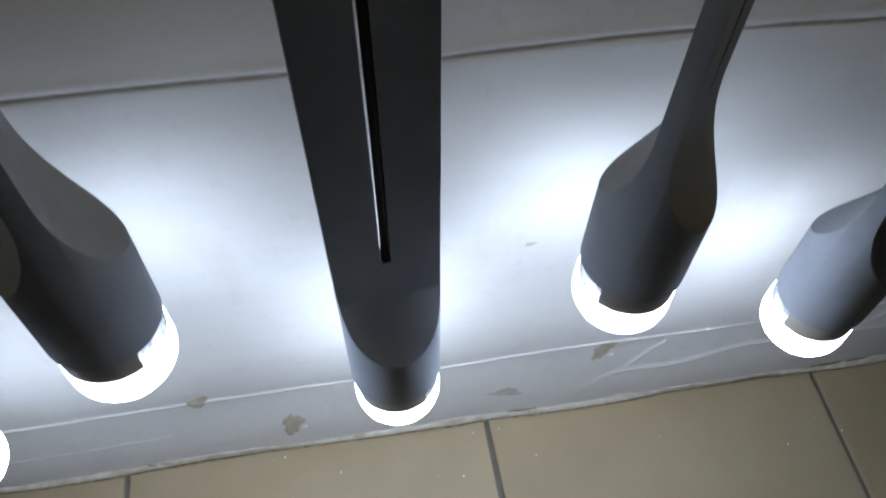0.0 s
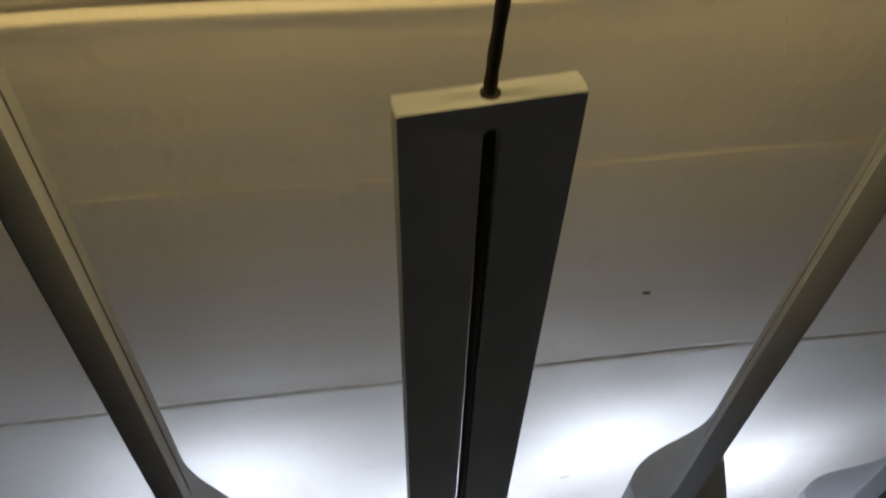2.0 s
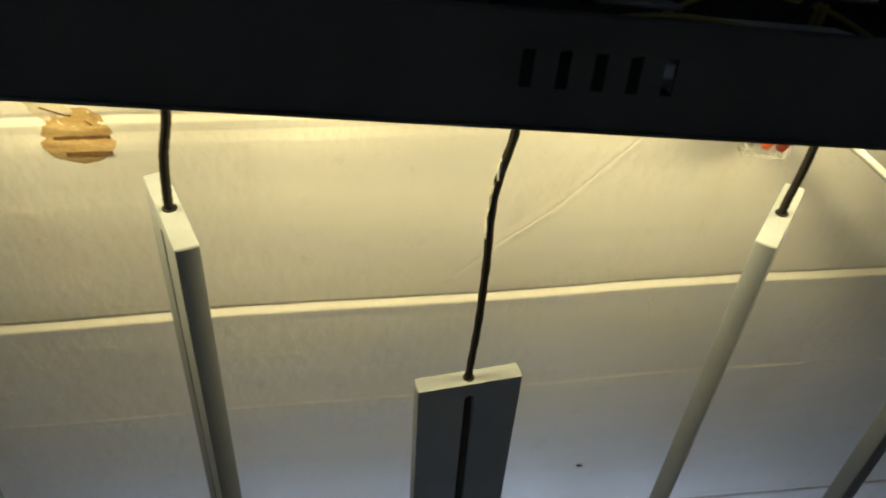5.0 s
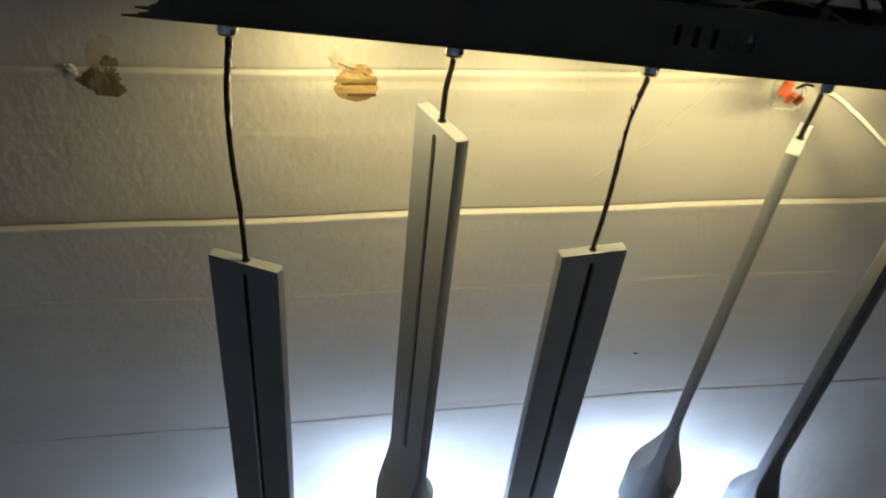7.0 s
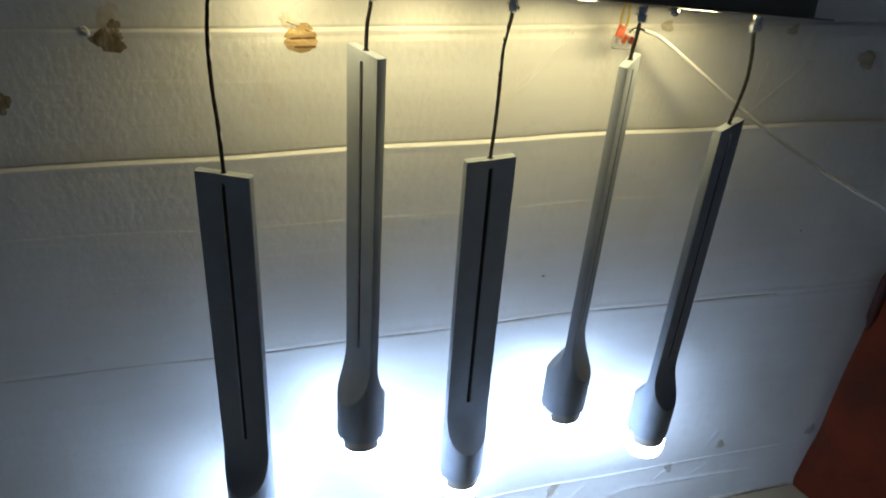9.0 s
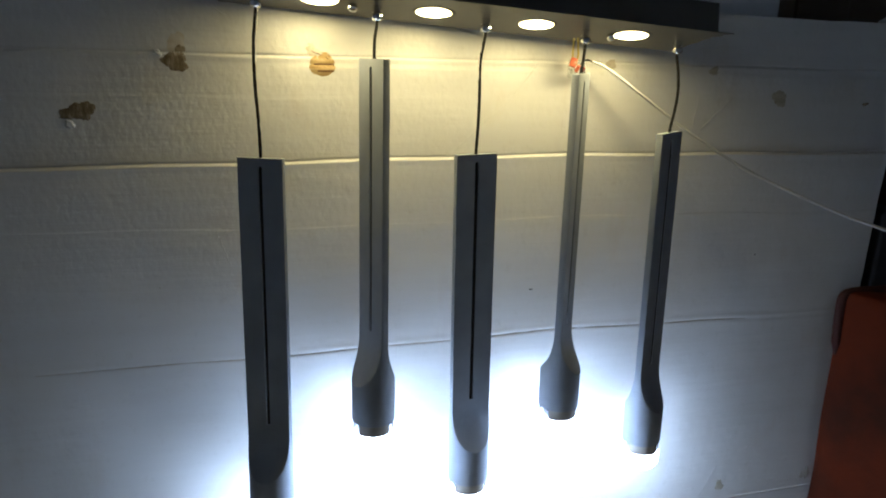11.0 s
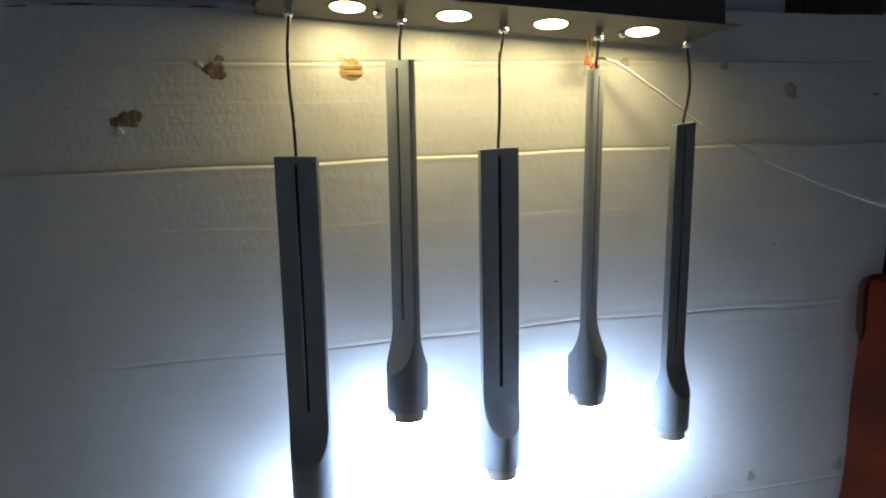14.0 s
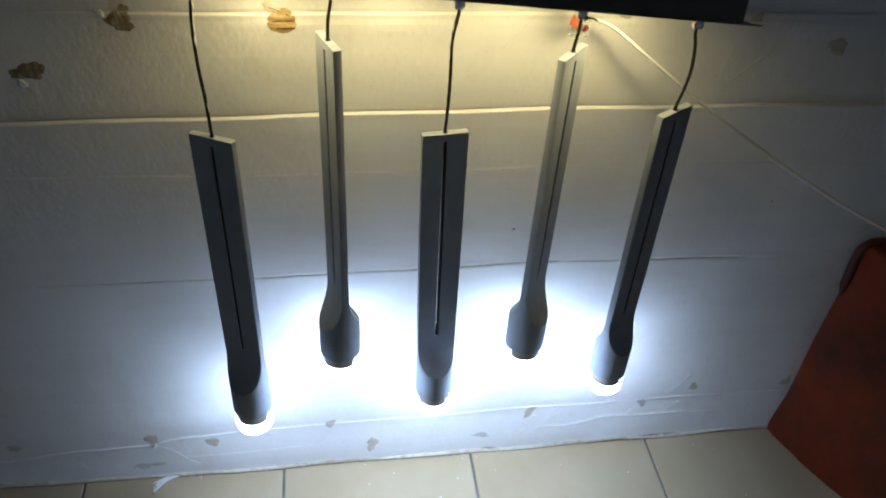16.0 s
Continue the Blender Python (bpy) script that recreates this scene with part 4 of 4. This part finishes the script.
cab = pipe(spline([(0.0790, -0.0285, 0.8320), (0.0950, -0.0315, 0.8265), (0.117, -0.038, 0.8125), (0.152, -0.048, 0.7875), (0.202, -0.060, 0.7520), (0.252, -0.076, 0.7195), (0.302, -0.097, 0.6900), (0.352, -0.130, 0.6655), (0.402, -0.158, 0.6435), (0.452, -0.190, 0.6265), (0.562, -0.260, 0.5915), (0.722, -0.330, 0.5135)], 8), 0.0021, 10)
tagged(part("white_cable", cab, M_CABLE, None, "", 60), "thin white mains cable slung across in front of the cardboard", "cable")

# ---- floor ----
TILE, GAP = 0.333, 0.0048
bm = box(-2.02, 2.32, -2.42, 1.22, -0.12, -0.0035)
floor = tagged(part("floor", bm, M_GROUT), "beige ceramic tile floor with dark joints", "floor", "", "structure")


def tile_mesh(w, d):
    me = bpy.data.meshes.new("tile")
    b = box(-w / 2, w / 2, -d / 2, d / 2, -0.008, 0.0, 0.0011, 2)
    b.to_mesh(me)
    b.free()
    me.materials.append(M_TILE)
    return me


# ---- wall, cupboard and things beyond the sheet ----
tagged(part("wall_north", box(-1.9, 0.40, 0.016, 0.22, -0.0034, 2.4), M_WALL), "pale grey painted wall behind the cardboard", "wall", "", "structure")
tagged(part("wall_north_return", box(0.40, 2.2, 1.10, 1.22, -0.0034, 2.4), M_WALL), "pale grey painted wall behind the cupboard", "wall", "", "structure")
# Unseen walls and ceiling: added to close the room and bounce cool light.
tagged(part("wall_west", box(-2.02, -1.9, -2.3, 1.22, -0.0034, 2.4), M_BOUNCE_WALL), "unseen closing wall, tinted blue for cool bounce light", "wall", "", "structure")
tagged(part("wall_east", box(2.2, 2.32, -2.3, 1.22, -0.0034, 2.4), M_BOUNCE_WALL), "unseen closing wall, tinted blue for cool bounce light", "wall", "", "structure")
tagged(part("wall_south", box(-1.9, 2.2, -1.92, -1.8, -0.0034, 2.4), M_BOUNCE_WALL), "unseen closing wall, tinted blue for cool bounce light", "wall", "", "structure")
tagged(part("ceiling", box(-2.02, 2.32, -2.42, 1.22, 2.4, 2.5), M_CEIL), "unseen closing ceiling, kept pale for bounce light", "ceiling", "", "structure")


def cupboard():
    c = root("cupboard", pose(0.405, 0.11, -0.0034), "dark brown wooden cupboard behind the cardboard", "cupboard")
    part("carcass", box(0.0, 0.60, 0.02, 0.50, 0.0, 1.9, 0.003, 1), M_WOOD, c)
    for x0, x1 in ((0.004, 0.105), (0.110, 0.215), (0.330, 0.596)):
        part("door", box(x0, x1, 0.0, 0.0185, 0.06, 1.88, 0.003, 2), M_WOOD, c)
    part("door", box(0.218, 0.327, 0.006, 0.0185, 0.06, 1.88, 0.003, 2), M_WOOD, c)
    return c


cupboard()


def draped(name, x0, x1, y0, y1, z1, mat, label, category, seed, sag=0.008, skew=0.0, lean=0.0, flaring=0.004):
    """A soft cover over something box-shaped: slumped sides, rounded corners and folds."""
    ob = root(name, pose((x0 + x1) / 2, (y0 + y1) / 2, 0), label, category)
    bm = bmesh.new()
    hx, hy = (x1 - x0) / 2, (y1 - y0) / 2
    n, rows = 96, 34
    rings = []
    for k in range(rows + 1):
        f = k / rows
        if f < 0.72:
            z, s = z1 * 0.985 * f / 0.72, 1.0
        elif f < 0.80:
            a = (f - 0.72) / 0.08 * math.pi / 2
            z, s = z1 * (0.985 + 0.015 * math.sin(a)), 1.0 - 0.03 * (1 - math.cos(a))
        else:
            z, s = z1 + 0.004 * (f - 0.8), 0.97 * (1 - (f - 0.80) / 0.20)
        ring = []
        for i in range(n):
            a = 2 * math.pi * i / n
            c, d = math.cos(a), math.sin(a)
            p = 16.0
            r = (abs(c) ** p + abs(d) ** p) ** (-1 / p)
            fold = sag * (1.0 - 0.5 * z / z1) * noise.noise((2.2 * c + seed, 2.2 * d, 2.0 * z)) + 0.35 * sag * noise.noise((7 * c, 7 * d + seed, 5 * z))
            flare = flaring * (1 - z / z1) ** 2
            yy = (hy + flare + fold) * r * d * s
            ring.append(bm.verts.new(((hx + flare + fold) * r * c * s + skew * (hy - yy) - lean * z / z1, (hy + flare + fold) * r * d * s, max(z, 0.0005) + (0.01 * noise.noise((4 * c * s, 4 * d * s, seed)) if f > 0.8 else 0))))
        rings.append(ring)
    for p, q in zip(rings, rings[1:]):
        for i in range(n):
            bm.faces.new((p[i], p[(i + 1) % n], q[(i + 1) % n], q[i]))
    bmesh.ops.remove_doubles(bm, verts=bm.verts[:], dist=1e-5)
    part("cover", bm, mat, ob, "", 60)
    return ob


bag = draped("covered_box", 0.585, 1.05, -0.45, -0.020, 0.478, M_CLOTH, "orange-red tarpaulin cover slumped over a low box on the tiles", "box cover", 3.0, 0.012, 0.5, 0.026, 0.017)
part("corner_strap", pipe(spline([(-0.2440, 0.2050, 0.365), (-0.2470, 0.2050, 0.400), (-0.2500, 0.2050, 0.445), (-0.2480, 0.2040, 0.468), (-0.2330, 0.2000, 0.476), (-0.1850, 0.1950, 0.4775), (-0.1250, 0.1930, 0.4775)], 6), lambda f: 0.0075 * min(1, 0.3 + 6 * f), 12), M_DARKCLOTH, bag, "dark maroon corner binding", 60)
# Added shape, its maroon taken near black to merge with the dark area.
draped("maroon_fill_shape", 0.70, 1.05, -0.02, 0.10, 0.86, M_MAROON_FILL, "added near-black maroon shape filling the dark area beside the cardboard", "cloth", 8.0, 0.02)
# Made-up box, near black, that fills the dark area right of the sheet.
tagged(part("dark_fill_box", box(0.655, 1.30, 0.0, 0.10, 0.0, 0.60, 0.006, 2), M_DARK_FILL), "made-up near-black box filling the dark area beside the cardboard", "crate")
tag = box(-0.017, 0.017, -0.002, 0.002, -0.010, 0.010, 0.0015, 2)
tag_ob = part("tape_tab", tag, M_PAPER, None)
tag_ob.matrix_basis = pose(0.600, 0.004, 0.900, 60, 12, 10)
tagged(tag_ob, "white tape tab folded over the cardboard's top corner", "tape")

# frayed white strip on the tiles
strip = root("paper_strip", pose(-0.525, -0.027, 0.0), "frayed white paper strip lying on the tiles", "paper")
for k in range(7):
    o = (k - 3) * 0.0013
    f = rng.uniform(0.0, 0.012)
    pts = [(0.027, 0.017 + o, 0.0016), (0.010, 0.010 + o, 0.0030), (-0.008, 0.001 + o * 1.3, 0.0026), (-0.028 + f, -0.012 + o * 2.2, 0.0018)]
    part("strand", pipe(spline(pts, 6), 0.0011, 6), M_PAPER, strip, "", 60)

# crumbs on the tiles
crumbs = bmesh.new()
for _ in range(70):
    x, y = rng.uniform(-0.7, 0.7), -rng.uniform(0.02, 0.30)
    s = rng.uniform(0.0004, 0.0012)
    bmesh.ops.create_icosphere(crumbs, subdivisions=1, radius=s, matrix=Matrix.Translation((x, y, s * 0.6)))
tagged(part("crumbs", crumbs, M_PAPER), "white paint crumbs scattered on the tiles", "debris", "", "stuff")

# ---- the tiles ----
tile = tile_mesh(TILE - GAP, TILE - GAP)
for i in range(-5, 6):
    for j in range(-6, 1):
        t_ob = new("tile", tile)
        t_ob.parent = floor
        t_ob.location = ((i + 0.5) * TILE, -0.205 + (j + 0.5) * TILE + 0.0, -0.0002 * ((i * 7 + j * 3) % 3))
